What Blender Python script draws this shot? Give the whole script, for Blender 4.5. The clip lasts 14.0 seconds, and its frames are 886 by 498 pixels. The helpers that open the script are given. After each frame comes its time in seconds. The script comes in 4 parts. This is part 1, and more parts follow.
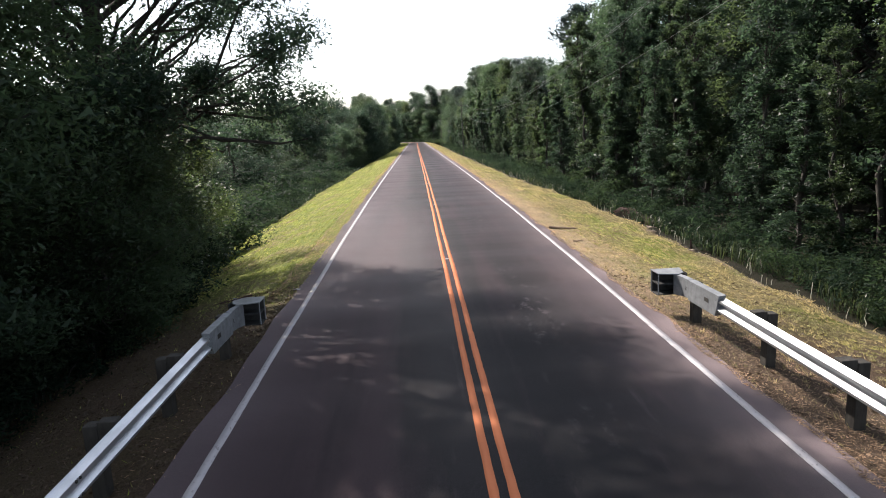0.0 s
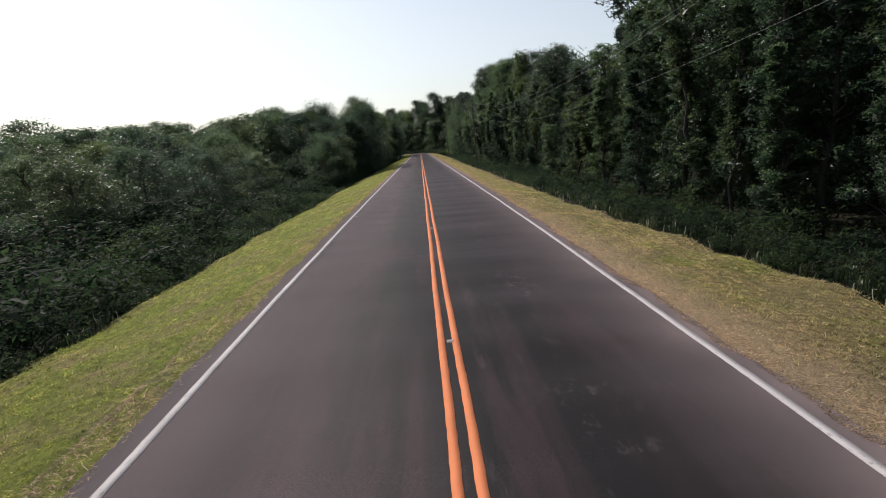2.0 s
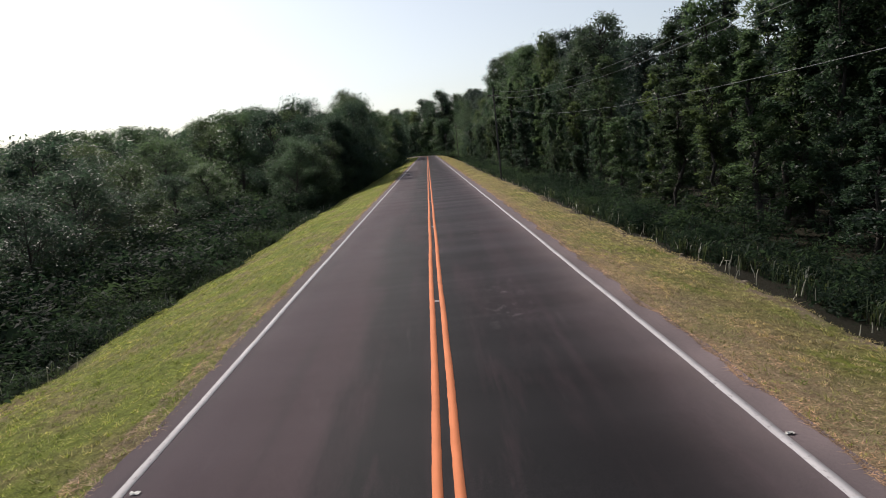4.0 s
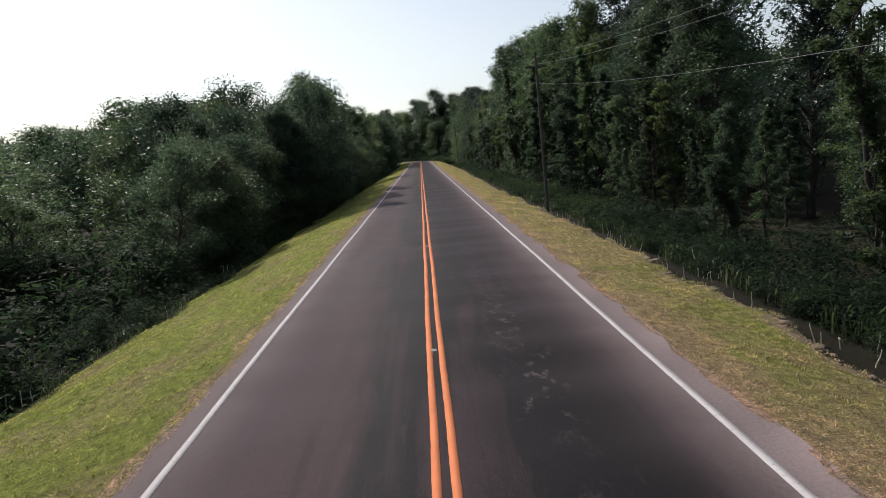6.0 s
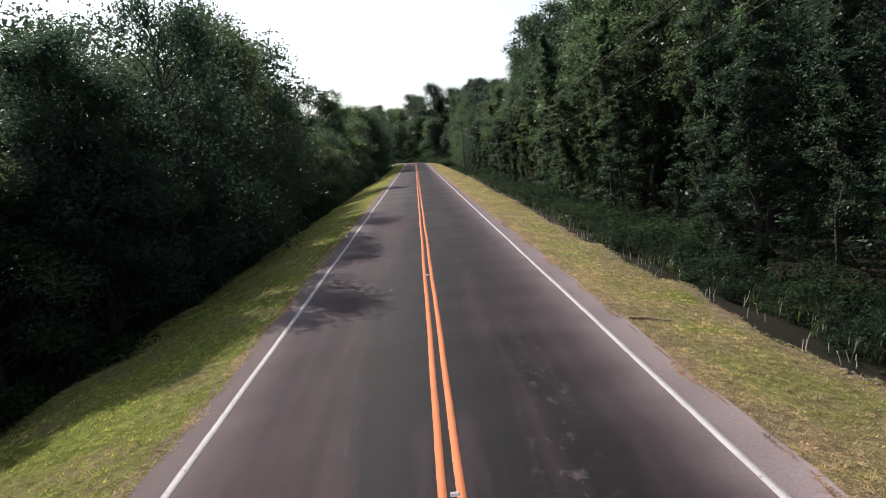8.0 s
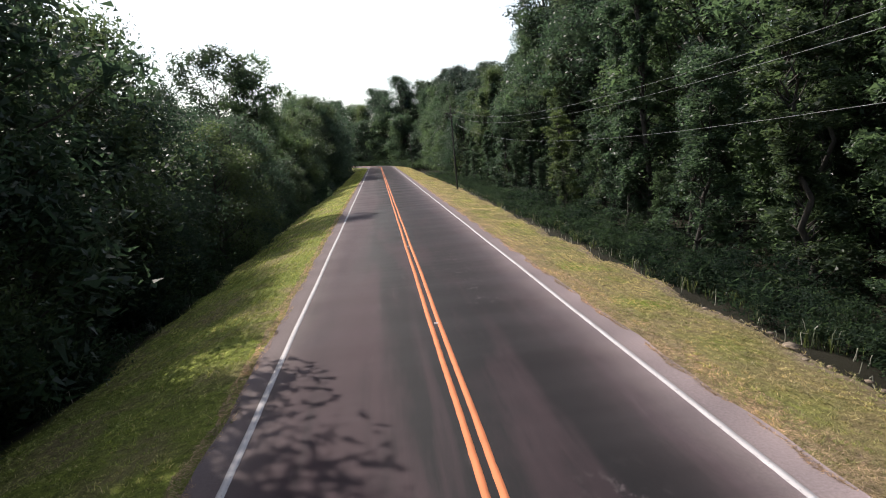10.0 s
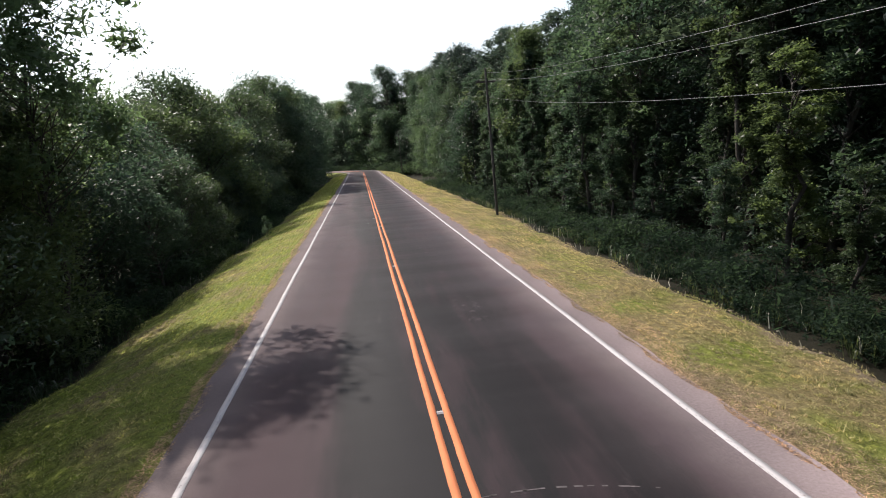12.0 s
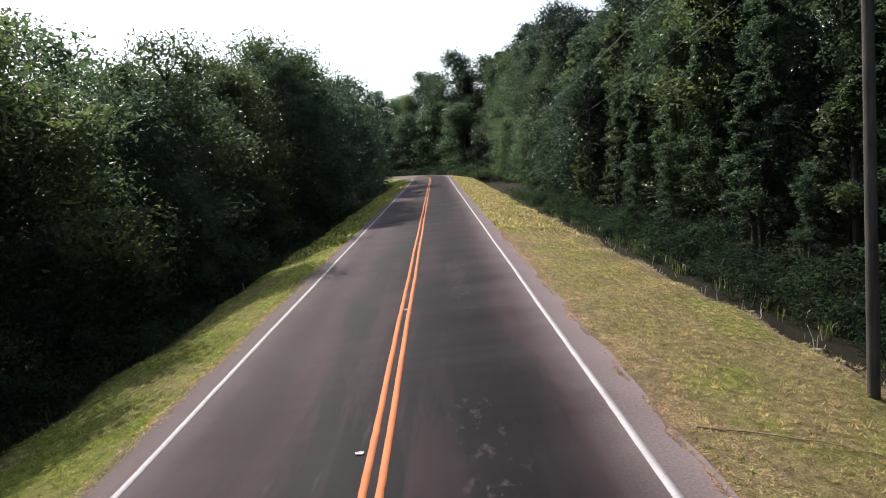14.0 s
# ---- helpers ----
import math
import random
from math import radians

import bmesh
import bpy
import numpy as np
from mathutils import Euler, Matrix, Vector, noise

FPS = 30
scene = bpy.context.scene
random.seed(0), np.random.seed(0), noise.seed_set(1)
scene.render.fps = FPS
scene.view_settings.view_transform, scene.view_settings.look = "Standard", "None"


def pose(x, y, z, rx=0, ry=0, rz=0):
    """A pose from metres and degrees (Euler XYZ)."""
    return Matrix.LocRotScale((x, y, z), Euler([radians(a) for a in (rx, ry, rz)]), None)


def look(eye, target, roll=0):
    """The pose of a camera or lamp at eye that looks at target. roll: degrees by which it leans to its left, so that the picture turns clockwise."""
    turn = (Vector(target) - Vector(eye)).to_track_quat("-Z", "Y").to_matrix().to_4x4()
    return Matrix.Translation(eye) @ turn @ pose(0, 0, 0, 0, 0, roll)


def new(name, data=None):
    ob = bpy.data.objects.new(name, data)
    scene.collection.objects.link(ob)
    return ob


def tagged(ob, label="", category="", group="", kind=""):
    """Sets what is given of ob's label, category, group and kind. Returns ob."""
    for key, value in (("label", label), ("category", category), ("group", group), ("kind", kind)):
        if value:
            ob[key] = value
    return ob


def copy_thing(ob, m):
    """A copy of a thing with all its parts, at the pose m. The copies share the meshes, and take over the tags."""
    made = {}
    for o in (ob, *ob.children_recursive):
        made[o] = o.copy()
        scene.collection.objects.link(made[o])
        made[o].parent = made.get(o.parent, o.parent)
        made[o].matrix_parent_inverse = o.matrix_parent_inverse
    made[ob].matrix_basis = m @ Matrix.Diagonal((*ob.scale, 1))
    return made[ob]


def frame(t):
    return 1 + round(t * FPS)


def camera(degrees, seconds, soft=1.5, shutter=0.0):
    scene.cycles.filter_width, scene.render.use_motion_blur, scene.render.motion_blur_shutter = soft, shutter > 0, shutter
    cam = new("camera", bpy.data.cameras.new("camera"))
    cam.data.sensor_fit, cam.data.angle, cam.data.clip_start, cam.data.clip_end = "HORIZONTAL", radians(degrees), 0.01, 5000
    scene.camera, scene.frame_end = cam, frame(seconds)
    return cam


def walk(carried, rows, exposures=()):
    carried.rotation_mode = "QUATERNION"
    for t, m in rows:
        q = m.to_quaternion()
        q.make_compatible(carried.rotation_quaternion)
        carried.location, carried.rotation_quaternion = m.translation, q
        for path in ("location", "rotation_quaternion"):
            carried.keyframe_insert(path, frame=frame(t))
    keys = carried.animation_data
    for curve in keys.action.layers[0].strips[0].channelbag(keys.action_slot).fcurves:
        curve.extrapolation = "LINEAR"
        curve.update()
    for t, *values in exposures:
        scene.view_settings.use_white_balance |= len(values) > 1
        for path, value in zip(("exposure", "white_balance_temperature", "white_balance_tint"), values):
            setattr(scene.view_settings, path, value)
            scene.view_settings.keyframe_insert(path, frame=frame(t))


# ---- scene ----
cam = camera(72.0, 14.0, soft=1.0)
# seconds, place in metres, yaw to the left, pitch up, lean to the left, in degrees
PATH = [
    (0.0, -0.71, 0.01, 3.14, -2.08, -10.60, -2.83),
    (0.5, -0.57, 4.41, 2.92, -2.32, -10.33, -2.76),
    (1.0, -0.37, 9.51, 2.75, -2.15, -9.93, -3.91),
    (1.5, -0.26, 14.97, 2.72, -1.97, -9.73, -4.37),
    (2.0, -0.19, 20.40, 2.69, -1.42, -9.54, -4.34),
    (2.5, -0.09, 25.61, 2.75, -1.37, -9.44, -4.72),
    (3.0, -0.01, 30.59, 2.90, -1.17, -9.49, -4.76),
    (3.5, 0.06, 35.64, 3.03, -0.59, -9.43, -5.34),
    (4.0, 0.10, 41.04, 3.12, -0.59, -9.41, -5.41),
    (6.5, 0.02, 74.58, 3.54, -1.59, -9.10, -4.98),
    (7.0, -0.04, 81.84, 3.59, -1.82, -9.12, -4.68),
    (7.5, -0.05, 89.17, 3.63, -1.86, -9.17, -4.58),
    (8.0, -0.10, 96.00, 3.74, -1.92, -9.16, -4.51),
    (8.5, -0.27, 102.98, 3.90, -2.07, -9.25, -4.38),
    (11.0, -1.25, 139.86, 4.07, -7.10, -9.32, -4.62),
    (11.5, -1.11, 147.33, 3.95, -7.03, -9.20, -4.65),
    (12.0, -0.81, 154.77, 3.80, -7.09, -9.21, -4.60),
    (12.5, -0.29, 162.23, 3.87, -6.80, -9.15, -4.89),
    (13.0, 0.31, 169.81, 3.95, -4.98, -9.01, -5.53),
    (13.5, 0.83, 177.19, 3.97, -1.45, -8.71, -5.91),
    (14.0, 1.16, 184.26, 3.83, 0.09, -8.55, -6.00),
]


def aimed(x, y, z, yaw, pitch, lean):
    a, p = radians(yaw), radians(pitch)
    way = Vector((-math.sin(a) * math.cos(p), math.cos(a) * math.cos(p), math.sin(p)))
    return look((x, y, z), Vector((x, y, z)) + way * 10, lean)


EXPOSURES = [(0.0, 0.75), (1.0, 0.2), (2.0, -0.3), (4.0, -0.3), (6.5, -0.2), (8.0, 0.2), (9.0, 0.4), (11.0, 0.45), (14.0, 0.4)]
walk(cam, [(t, aimed(*p)) for t, *p in PATH], EXPOSURES)

# ---- light ----
SUN_AZ, SUN_EL = -37.0, 44.0  # degrees clockwise from the way ahead, and up
sun_way = Vector((math.sin(radians(SUN_AZ)) * math.cos(radians(SUN_EL)), math.cos(radians(SUN_AZ)) * math.cos(radians(SUN_EL)), math.sin(radians(SUN_EL))))
sun_data = bpy.data.lights.new("sun", "SUN")
sun_data.energy, sun_data.angle, sun_data.color = 4.9, radians(0.6), (1.0, 0.915, 0.83)
sun = new("sun", sun_data)
sun.matrix_world = look(sun_way * 100, (0, 0, 0))
world = bpy.data.worlds.new("sky")
scene.world = world
world.use_nodes = True
wn = world.node_tree
sky = wn.nodes.new("ShaderNodeTexSky")
sky.sky_type, sky.sun_disc = "NISHITA", False
sky.sun_elevation, sky.sun_rotation = radians(SUN_EL), radians(SUN_AZ % 360)
sky.air_density, sky.dust_density, sky.ozone_density = 1.0, 1.5, 1.0
haze = wn.nodes.new("ShaderNodeHueSaturation")  # a milky summer sky
haze.inputs["Saturation"].default_value = 0.55
wn.nodes["Background"].inputs["Strength"].default_value = 0.16
wn.links.new(sky.outputs[0], haze.inputs["Color"])
wn.links.new(haze.outputs[0], wn.nodes["Background"].inputs["Color"])


# ---- materials ----
class Nodes:
    """A material's node tree, written in short."""

    def __init__(self, name):
        self.mat = bpy.data.materials.new(name)
        self.mat.use_nodes = True
        self.tree = self.mat.node_tree
        self.bsdf = self.tree.nodes["Principled BSDF"]
        self.out = self.tree.nodes["Material Output"]
        self.place = self.tree.nodes.new("ShaderNodeNewGeometry").outputs["Position"]

    def link(self, a, b):
        self.tree.links.new(a, b)

    def noise(self, scale, detail=4.0, stretch=(1, 1, 1), rough=0.55):
        m = self.tree.nodes.new("ShaderNodeMapping")
        m.inputs["Scale"].default_value = stretch
        self.link(self.place, m.inputs["Vector"])
        n = self.tree.nodes.new("ShaderNodeTexNoise")
        n.inputs["Scale"].default_value, n.inputs["Detail"].default_value, n.inputs["Roughness"].default_value = scale, detail, rough
        self.link(m.outputs[0], n.inputs["Vector"])
        return n.outputs["Fac"]

    def ramp(self, fac, *stops):
        r = self.tree.nodes.new("ShaderNodeValToRGB")
        while len(r.color_ramp.elements) < len(stops):
            r.color_ramp.elements.new(0.5)
        for e, (p, c) in zip(r.color_ramp.elements, stops):
            e.position = p
            e.color = (*c, 1) if isinstance(c, tuple) else (c, c, c, 1)
        self.link(fac, r.inputs["Fac"])
        return r.outputs["Color"]

    def mix(self, fac, a, b, how="MIX"):
        m = self.tree.nodes.new("ShaderNodeMix")
        m.data_type, m.blend_type = "RGBA", how
        for value, sock in ((fac, m.inputs["Factor"]), (a, m.inputs[6]), (b, m.inputs[7])):
            if isinstance(value, (int, float)):
                sock.default_value = value
            elif isinstance(value, tuple):
                sock.default_value = (*value, 1)
            else:
                self.link(value, sock)
        return m.outputs[2]

    def math(self, how, a, b=0.0):
        m = self.tree.nodes.new("ShaderNodeMath")
        m.operation = how
        for value, sock in ((a, m.inputs[0]), (b, m.inputs[1])):
            if isinstance(value, (int, float)):
                sock.default_value = value
            else:
                self.link(value, sock)
        return m.outputs[0]

    def axis(self, name):
        s = self.tree.nodes.new("ShaderNodeSeparateXYZ")
        self.link(self.place, s.inputs[0])
        return s.outputs[name]

    def island(self):
        return self.tree.nodes.new("ShaderNodeNewGeometry").outputs["Random Per Island"]

    def each(self):
        return self.tree.nodes.new("ShaderNodeObjectInfo").outputs["Random"]

    def bump(self, height, strength, distance=0.02):
        b = self.tree.nodes.new("ShaderNodeBump")
        b.inputs["Strength"].default_value, b.inputs["Distance"].default_value = strength, distance
        self.link(height, b.inputs["Height"])
        self.link(b.outputs[0], self.bsdf.inputs["Normal"])

    def set(self, color=None, rough=None, metal=None, spec=None):
        for value, key in ((color, "Base Color"), (rough, "Roughness"), (metal, "Metallic"), (spec, "Specular IOR Level")):
            if value is None:
                continue
            if isinstance(value, (int, float)):
                self.bsdf.inputs[key].default_value = value
            elif isinstance(value, tuple):
                self.bsdf.inputs[key].default_value = (*value, 1)
            else:
                self.link(value, self.bsdf.inputs[key])
        return self

    def thin(self, color, share):
        """Light that shines through a leaf."""
        t = self.tree.nodes.new("ShaderNodeBsdfTranslucent")
        self.link(color, t.inputs["Color"])
        m = self.tree.nodes.new("ShaderNodeMixShader")
        m.inputs[0].default_value = share
        self.link(self.bsdf.outputs[0], m.inputs[1])
        self.link(t.outputs[0], m.inputs[2])
        self.link(m.outputs[0], self.out.inputs["Surface"])


def asphalt_material():
    n = Nodes("asphalt")
    grain = n.noise(90, 3)
    blotch = n.noise(0.35, 5, (1, 0.15, 1))
    streak = n.noise(1.3, 5, (1, 0.045, 1), 0.6)
    stain = n.noise(0.75, 9, (1, 0.14, 1), 0.66)
    fresh = n.ramp(grain, (0.3, (0.0095, 0.0090, 0.0100)), (0.55, (0.0190, 0.0178, 0.0195)), (0.8, (0.044, 0.040, 0.043)))
    worn = n.ramp(grain, (0.3, (0.030, 0.0195, 0.0230)), (0.55, (0.056, 0.0380, 0.0433)), (0.8, (0.108, 0.077, 0.085)))
    # fresh tar keeps to the middle of the road, with a wandering border
    off = n.math("ABSOLUTE", n.math("SUBTRACT", n.axis("X"), 0.6))
    wander = n.math("MULTIPLY", n.math("SUBTRACT", n.noise(0.40, 9, (1, 0.13, 1), 0.66), 0.5), 4.4)
    border = n.tree.nodes.new("ShaderNodeMapRange")
    border.inputs[1].default_value, border.inputs[2].default_value = 1.6, 2.15
    n.link(n.math("ADD", off, wander), border.inputs[0])
    along = n.tree.nodes.new("ShaderNodeMapRange")
    along.inputs[1].default_value, along.inputs[2].default_value, along.inputs[3].default_value, along.inputs[4].default_value = 40.0, 72.0, 0.08, 1.0
    n.link(n.axis("Y"), along.inputs[0])
    right = n.math("GREATER_THAN", n.axis("X"), 0.0)
    wear = n.math("ADD", n.math("MULTIPLY", right, along.outputs[0]), n.math("SUBTRACT", 1.0, right))
    c = n.mix(n.math("MULTIPLY", n.math("MULTIPLY", border.outputs[0], 0.85), wear), fresh, worn)
    c = n.mix(n.ramp(stain, (0.52, 0.0), (0.60, 0.55)), c, worn)
    c = n.mix(n.ramp(streak, (0.50, 0.0), (0.64, 0.6)), c, fresh)
    c = n.mix(n.ramp(streak, (0.34, 0.55), (0.46, 0.0)), c, worn)
    c = n.mix(n.ramp(n.noise(2.6, 6, (1, 0.14, 1), 0.7), (0.62, 0.0), (0.74, 0.4)), c, (0.105, 0.082, 0.088))
    # paler worn stretch of the left-hand lane near the bridge
    pale = n.tree.nodes.new("ShaderNodeMapRange")
    pale.inputs[1].default_value, pale.inputs[2].default_value, pale.inputs[3].default_value, pale.inputs[4].default_value = 20.0, 32.0, 1.0, 0.0
    n.link(n.math("ADD", n.axis("Y"), n.math("MULTIPLY", wander, 2.0)), pale.inputs[0])
    lane = n.tree.nodes.new("ShaderNodeMapRange")
    lane.inputs[1].default_value, lane.inputs[2].default_value, lane.inputs[3].default_value, lane.inputs[4].default_value = -1.0, 0.4, 1.0, 0.0
    n.link(n.math("ADD", n.axis("X"), n.math("MULTIPLY", wander, 0.35)), lane.inputs[0])
    # held back towards the bridge, so the oak's shadow on the road looks deeper
    start = n.tree.nodes.new("ShaderNodeMapRange")
    start.inputs[1].default_value, start.inputs[2].default_value, start.inputs[3].default_value, start.inputs[4].default_value = 10.0, 16.0, 0.12, 0.45
    n.link(n.axis("Y"), start.inputs[0])
    c = n.mix(n.math("MULTIPLY", n.math("MULTIPLY", pale.outputs[0], lane.outputs[0]), start.outputs[0]), c, n.ramp(grain, (0.3, (0.070, 0.056, 0.060)), (0.7, (0.150, 0.122, 0.130))))
    # chalky scuffs down the middle of the right-hand lane
    middle = n.math("ABSOLUTE", n.math("SUBTRACT", n.axis("X"), 1.45))
    band = n.tree.nodes.new("ShaderNodeMapRange")
    band.inputs[1].default_value, band.inputs[2].default_value, band.inputs[3].default_value, band.inputs[4].default_value = 0.15, 0.6, 1.0, 0.0
    n.link(middle, band.inputs[0])
    scuff = n.math("MULTIPLY", band.outputs[0], n.math("MULTIPLY", n.ramp(n.noise(4.5, 5, (1, 0.55, 1), 0.7), (0.55, 0.0), (0.66, 1.0)), n.ramp(n.noise(0.12, 2), (0.49, 0.0), (0.58, 0.55))))
    c = n.mix(scuff, c, (0.17, 0.14, 0.145))
    # pale dusty margin outside the edge lines
    side = n.math("ABSOLUTE", n.math("ADD", n.axis("X"), n.math("MULTIPLY", n.math("SUBTRACT", n.noise(0.8, 5), 0.5), 0.7)))
    edge = n.tree.nodes.new("ShaderNodeMapRange")
    edge.inputs[1].default_value, edge.inputs[2].default_value = 2.6, 3.5
    n.link(side, edge.inputs[0])
    dust = n.ramp(n.noise(24, 6, rough=0.7), (0.3, (0.145, 0.117, 0.114)), (0.7, (0.33, 0.266, 0.256)))
    # thinner near the bridge and on the left-hand side
    far = n.tree.nodes.new("ShaderNodeMapRange")
    far.inputs[1].default_value, far.inputs[2].default_value, far.inputs[3].default_value, far.inputs[4].default_value = 38.0, 80.0, 0.1, 0.9
    n.link(n.axis("Y"), far.inputs[0])
    thin = n.math("MULTIPLY", far.outputs[0], n.math("ADD", 0.72, n.math("MULTIPLY", n.math("SIGN", n.axis("X")), 0.28)))
    c = n.mix(n.math("MULTIPLY", n.math("POWER", edge.outputs[0], 1.5), thin), c, dust)
    n.set(c, n.ramp(blotch, (0.3, 0.72), (0.7, 0.86)), spec=0.12)
    # a film of dust, seen at flat angles
    n.bsdf.inputs["Sheen Weight"].default_value = 0.19
    n.bsdf.inputs["Sheen Roughness"].default_value = 0.24
    n.bsdf.inputs["Sheen Tint"].default_value = (1.0, 0.80, 0.85, 1)
    n.bump(n.noise(140, 2), 0.3, 0.004)
    return n.mat


def paint_material(name, light, worn, edge=0.62):
    n = Nodes(name)
    wear = n.noise(26, 6, (1, 0.5, 1), 0.75)
    c = n.mix(n.ramp(n.noise(1.2, 4), (0.35, 0.0), (0.7, 1.0)), light, tuple(v * 0.82 for v in light))
    c = n.mix(n.ramp(wear, (edge, 0.0), (edge + 0.1, 0.8)), c, worn)
    n.set(c, 0.85, spec=0.25)
    n.bump(n.noise(140, 2), 0.3, 0.005)
    return n.mat


def ground_material():
    n = Nodes("earth and turf")
    tuft, patch = n.noise(34, 6, rough=0.8), n.noise(0.55, 5)
    soil = n.ramp(tuft, (0.34, (0.070, 0.056, 0.026)), (0.52, (0.25, 0.20, 0.092)), (0.68, (0.50, 0.41, 0.22)))
    turf = n.ramp(tuft, (0.34, (0.050, 0.064, 0.010)), (0.52, (0.19, 0.22, 0.038)), (0.68, (0.40, 0.42, 0.10)))
    sway = n.math("MULTIPLY", n.math("SUBTRACT", n.noise(0.5, 5), 0.5), 1.6)
    verge = n.tree.nodes.new("ShaderNodeAttribute")
    verge.attribute_name = "beyond"
    side = n.math("ADD", verge.outputs["Fac"], n.math("MULTIPLY", sway, 0.5))
    woods = n.tree.nodes.new("ShaderNodeMapRange")
    woods.inputs[1].default_value, woods.inputs[2].default_value = -0.1, 0.45
    n.link(side, woods.inputs[0])
    litter = n.ramp(tuft, (0.3, (0.010, 0.010, 0.006)), (0.7, (0.032, 0.028, 0.016)))
    c = n.mix(n.ramp(n.math("ADD", patch, n.math("MULTIPLY", n.math("SIGN", n.axis("X")), 0.06)), (0.4, 0.0), (0.6, 1.0)), turf, soil)
    c = n.mix(1.0, c, n.ramp(n.noise(5.5, 4, rough=0.7), (0.36, 0.6), (0.64, 1.25)), "MULTIPLY")
    # cut hay beside the asphalt
    hay = n.tree.nodes.new("ShaderNodeMapRange")
    hay.inputs[1].default_value, hay.inputs[2].default_value, hay.inputs[3].default_value, hay.inputs[4].default_value = 4.1, 5.4, 1.0, 0.0
    n.link(n.math("ADD", n.axis("X"), sway), hay.inputs[0])
    narrow = n.tree.nodes.new("ShaderNodeMapRange")
    narrow.inputs[1].default_value, narrow.inputs[2].default_value, narrow.inputs[3].default_value, narrow.inputs[4].default_value = 36.0, 62.0, 1.0, 0.3
    n.link(n.axis("Y"), narrow.inputs[0])
    strip = n.math("MULTIPLY", n.math("MULTIPLY", hay.outputs[0], narrow.outputs[0]), n.math("GREATER_THAN", n.axis("X"), 0.0))
    c = n.mix(n.math("MULTIPLY", strip, 0.9), c, n.ramp(tuft, (0.34, (0.14, 0.095, 0.062)), (0.52, (0.45, 0.345, 0.22)), (0.68, (0.74, 0.60, 0.43))))
    # eroded rim of bare sand along the right-hand verge
    rim = n.math("ADD", n.math("ABSOLUTE", side), n.math("MULTIPLY", n.math("LESS_THAN", n.axis("X"), 0.0), 9.0))
    rim_band = n.tree.nodes.new("ShaderNodeMapRange")
    rim_band.inputs[1].default_value, rim_band.inputs[2].default_value, rim_band.inputs[3].default_value, rim_band.inputs[4].default_value = 0.15, 0.5, 1.0, 0.0
    n.link(rim, rim_band.inputs[0])
    c = n.mix(woods.outputs[0], c, litter)
    c = n.mix(n.math("MULTIPLY", rim_band.outputs[0], n.ramp(n.noise(0.9, 6, rough=0.7), (0.40, 0.0), (0.51, 0.92))), c, n.ramp(tuft, (0.3, (0.10, 0.072, 0.050)), (0.7, (0.42, 0.33, 0.25))))
    # brown litter under the oak by the bridge, darkened to stand for the oak's shade
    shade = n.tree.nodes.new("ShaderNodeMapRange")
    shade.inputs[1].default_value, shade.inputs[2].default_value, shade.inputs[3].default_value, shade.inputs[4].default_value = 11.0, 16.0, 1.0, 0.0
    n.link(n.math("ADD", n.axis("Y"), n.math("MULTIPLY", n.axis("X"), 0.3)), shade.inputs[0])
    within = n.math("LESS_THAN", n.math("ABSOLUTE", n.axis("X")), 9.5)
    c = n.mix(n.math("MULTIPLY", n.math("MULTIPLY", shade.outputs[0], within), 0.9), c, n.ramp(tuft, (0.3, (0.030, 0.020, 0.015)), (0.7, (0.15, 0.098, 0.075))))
    n.set(c, 0.9, spec=0.15)
    n.bump(tuft, 0.9, 0.06)
    return n.mat


def grass_material(name, straw, dark, green, bright, dry):
    """Blades from dark green to straw; dry: how far straw goes in the driest patches."""
    n = Nodes(name)
    patch = n.noise(0.40, 5, (1, 0.4, 1), 0.6)
    fine = n.noise(2.5, 3)
    lush = n.ramp(n.island(), (0.0, dark), (0.45, green), (0.8, bright), (1.0, straw))
    hay = n.ramp(n.island(), (0.0, tuple(v * 0.22 for v in straw)), (0.5, tuple(v * 0.65 for v in straw)), (1.0, straw))
    share = n.math("ADD", n.math("MULTIPLY", patch, 0.7), n.math("MULTIPLY", fine, 0.3))
    share = n.math("ADD", share, n.math("ADD", n.math("MULTIPLY", n.math("SIGN", n.axis("X")), 0.085), 0.015))
    c = n.mix(n.ramp(share, (0.45, 0.0), (0.62, dry)), lush, hay)
    c = n.mix(1.0, c, n.ramp(n.noise(5.5, 4, rough=0.7), (0.36, 0.6), (0.64, 1.15)), "MULTIPLY")
    c = n.mix(1.0, c, n.ramp(n.noise(1.2, 4, (1, 0.6, 1), 0.65), (0.38, (0.62, 0.68, 0.72)), (0.60, (1.08, 1.06, 1.04))), "MULTIPLY")
    n.set(c, 0.6, spec=0.3)
    n.thin(n.mix(1.0, c, (1.25, 1.22, 1.0), "MULTIPLY"), 0.48)
    return n.mat


def leaf_material(name, dark, light, share=0.4, rough=0.44, gloss=0.36):
    n = Nodes(name)
    c = n.ramp(n.island(), (0.0, dark), (1.0, light))
    c = n.mix(0.45, c, n.ramp(n.each(), (0.0, tuple(v * 0.8 for v in dark)), (1.0, tuple(v * 1.1 for v in light))))
    c = n.mix(1.0, c, n.ramp(n.each(), (0.0, (0.72, 0.76, 0.82)), (0.6, (1.0, 1.0, 1.0)), (1.0, (1.4, 1.32, 1.05))), "MULTIPLY")
    c = n.mix(1.0, c, n.ramp(n.noise(0.9, 4, rough=0.6), (0.3, 0.75), (0.7, 1.2)), "MULTIPLY")
    n.set(n.mix(1.0, c, (0.82, 0.82, 0.82), "MULTIPLY"), rough, spec=gloss)
    n.thin(n.mix(1.0, c, (2.1, 1.95, 1.5), "MULTIPLY"), share)
    return n.mat


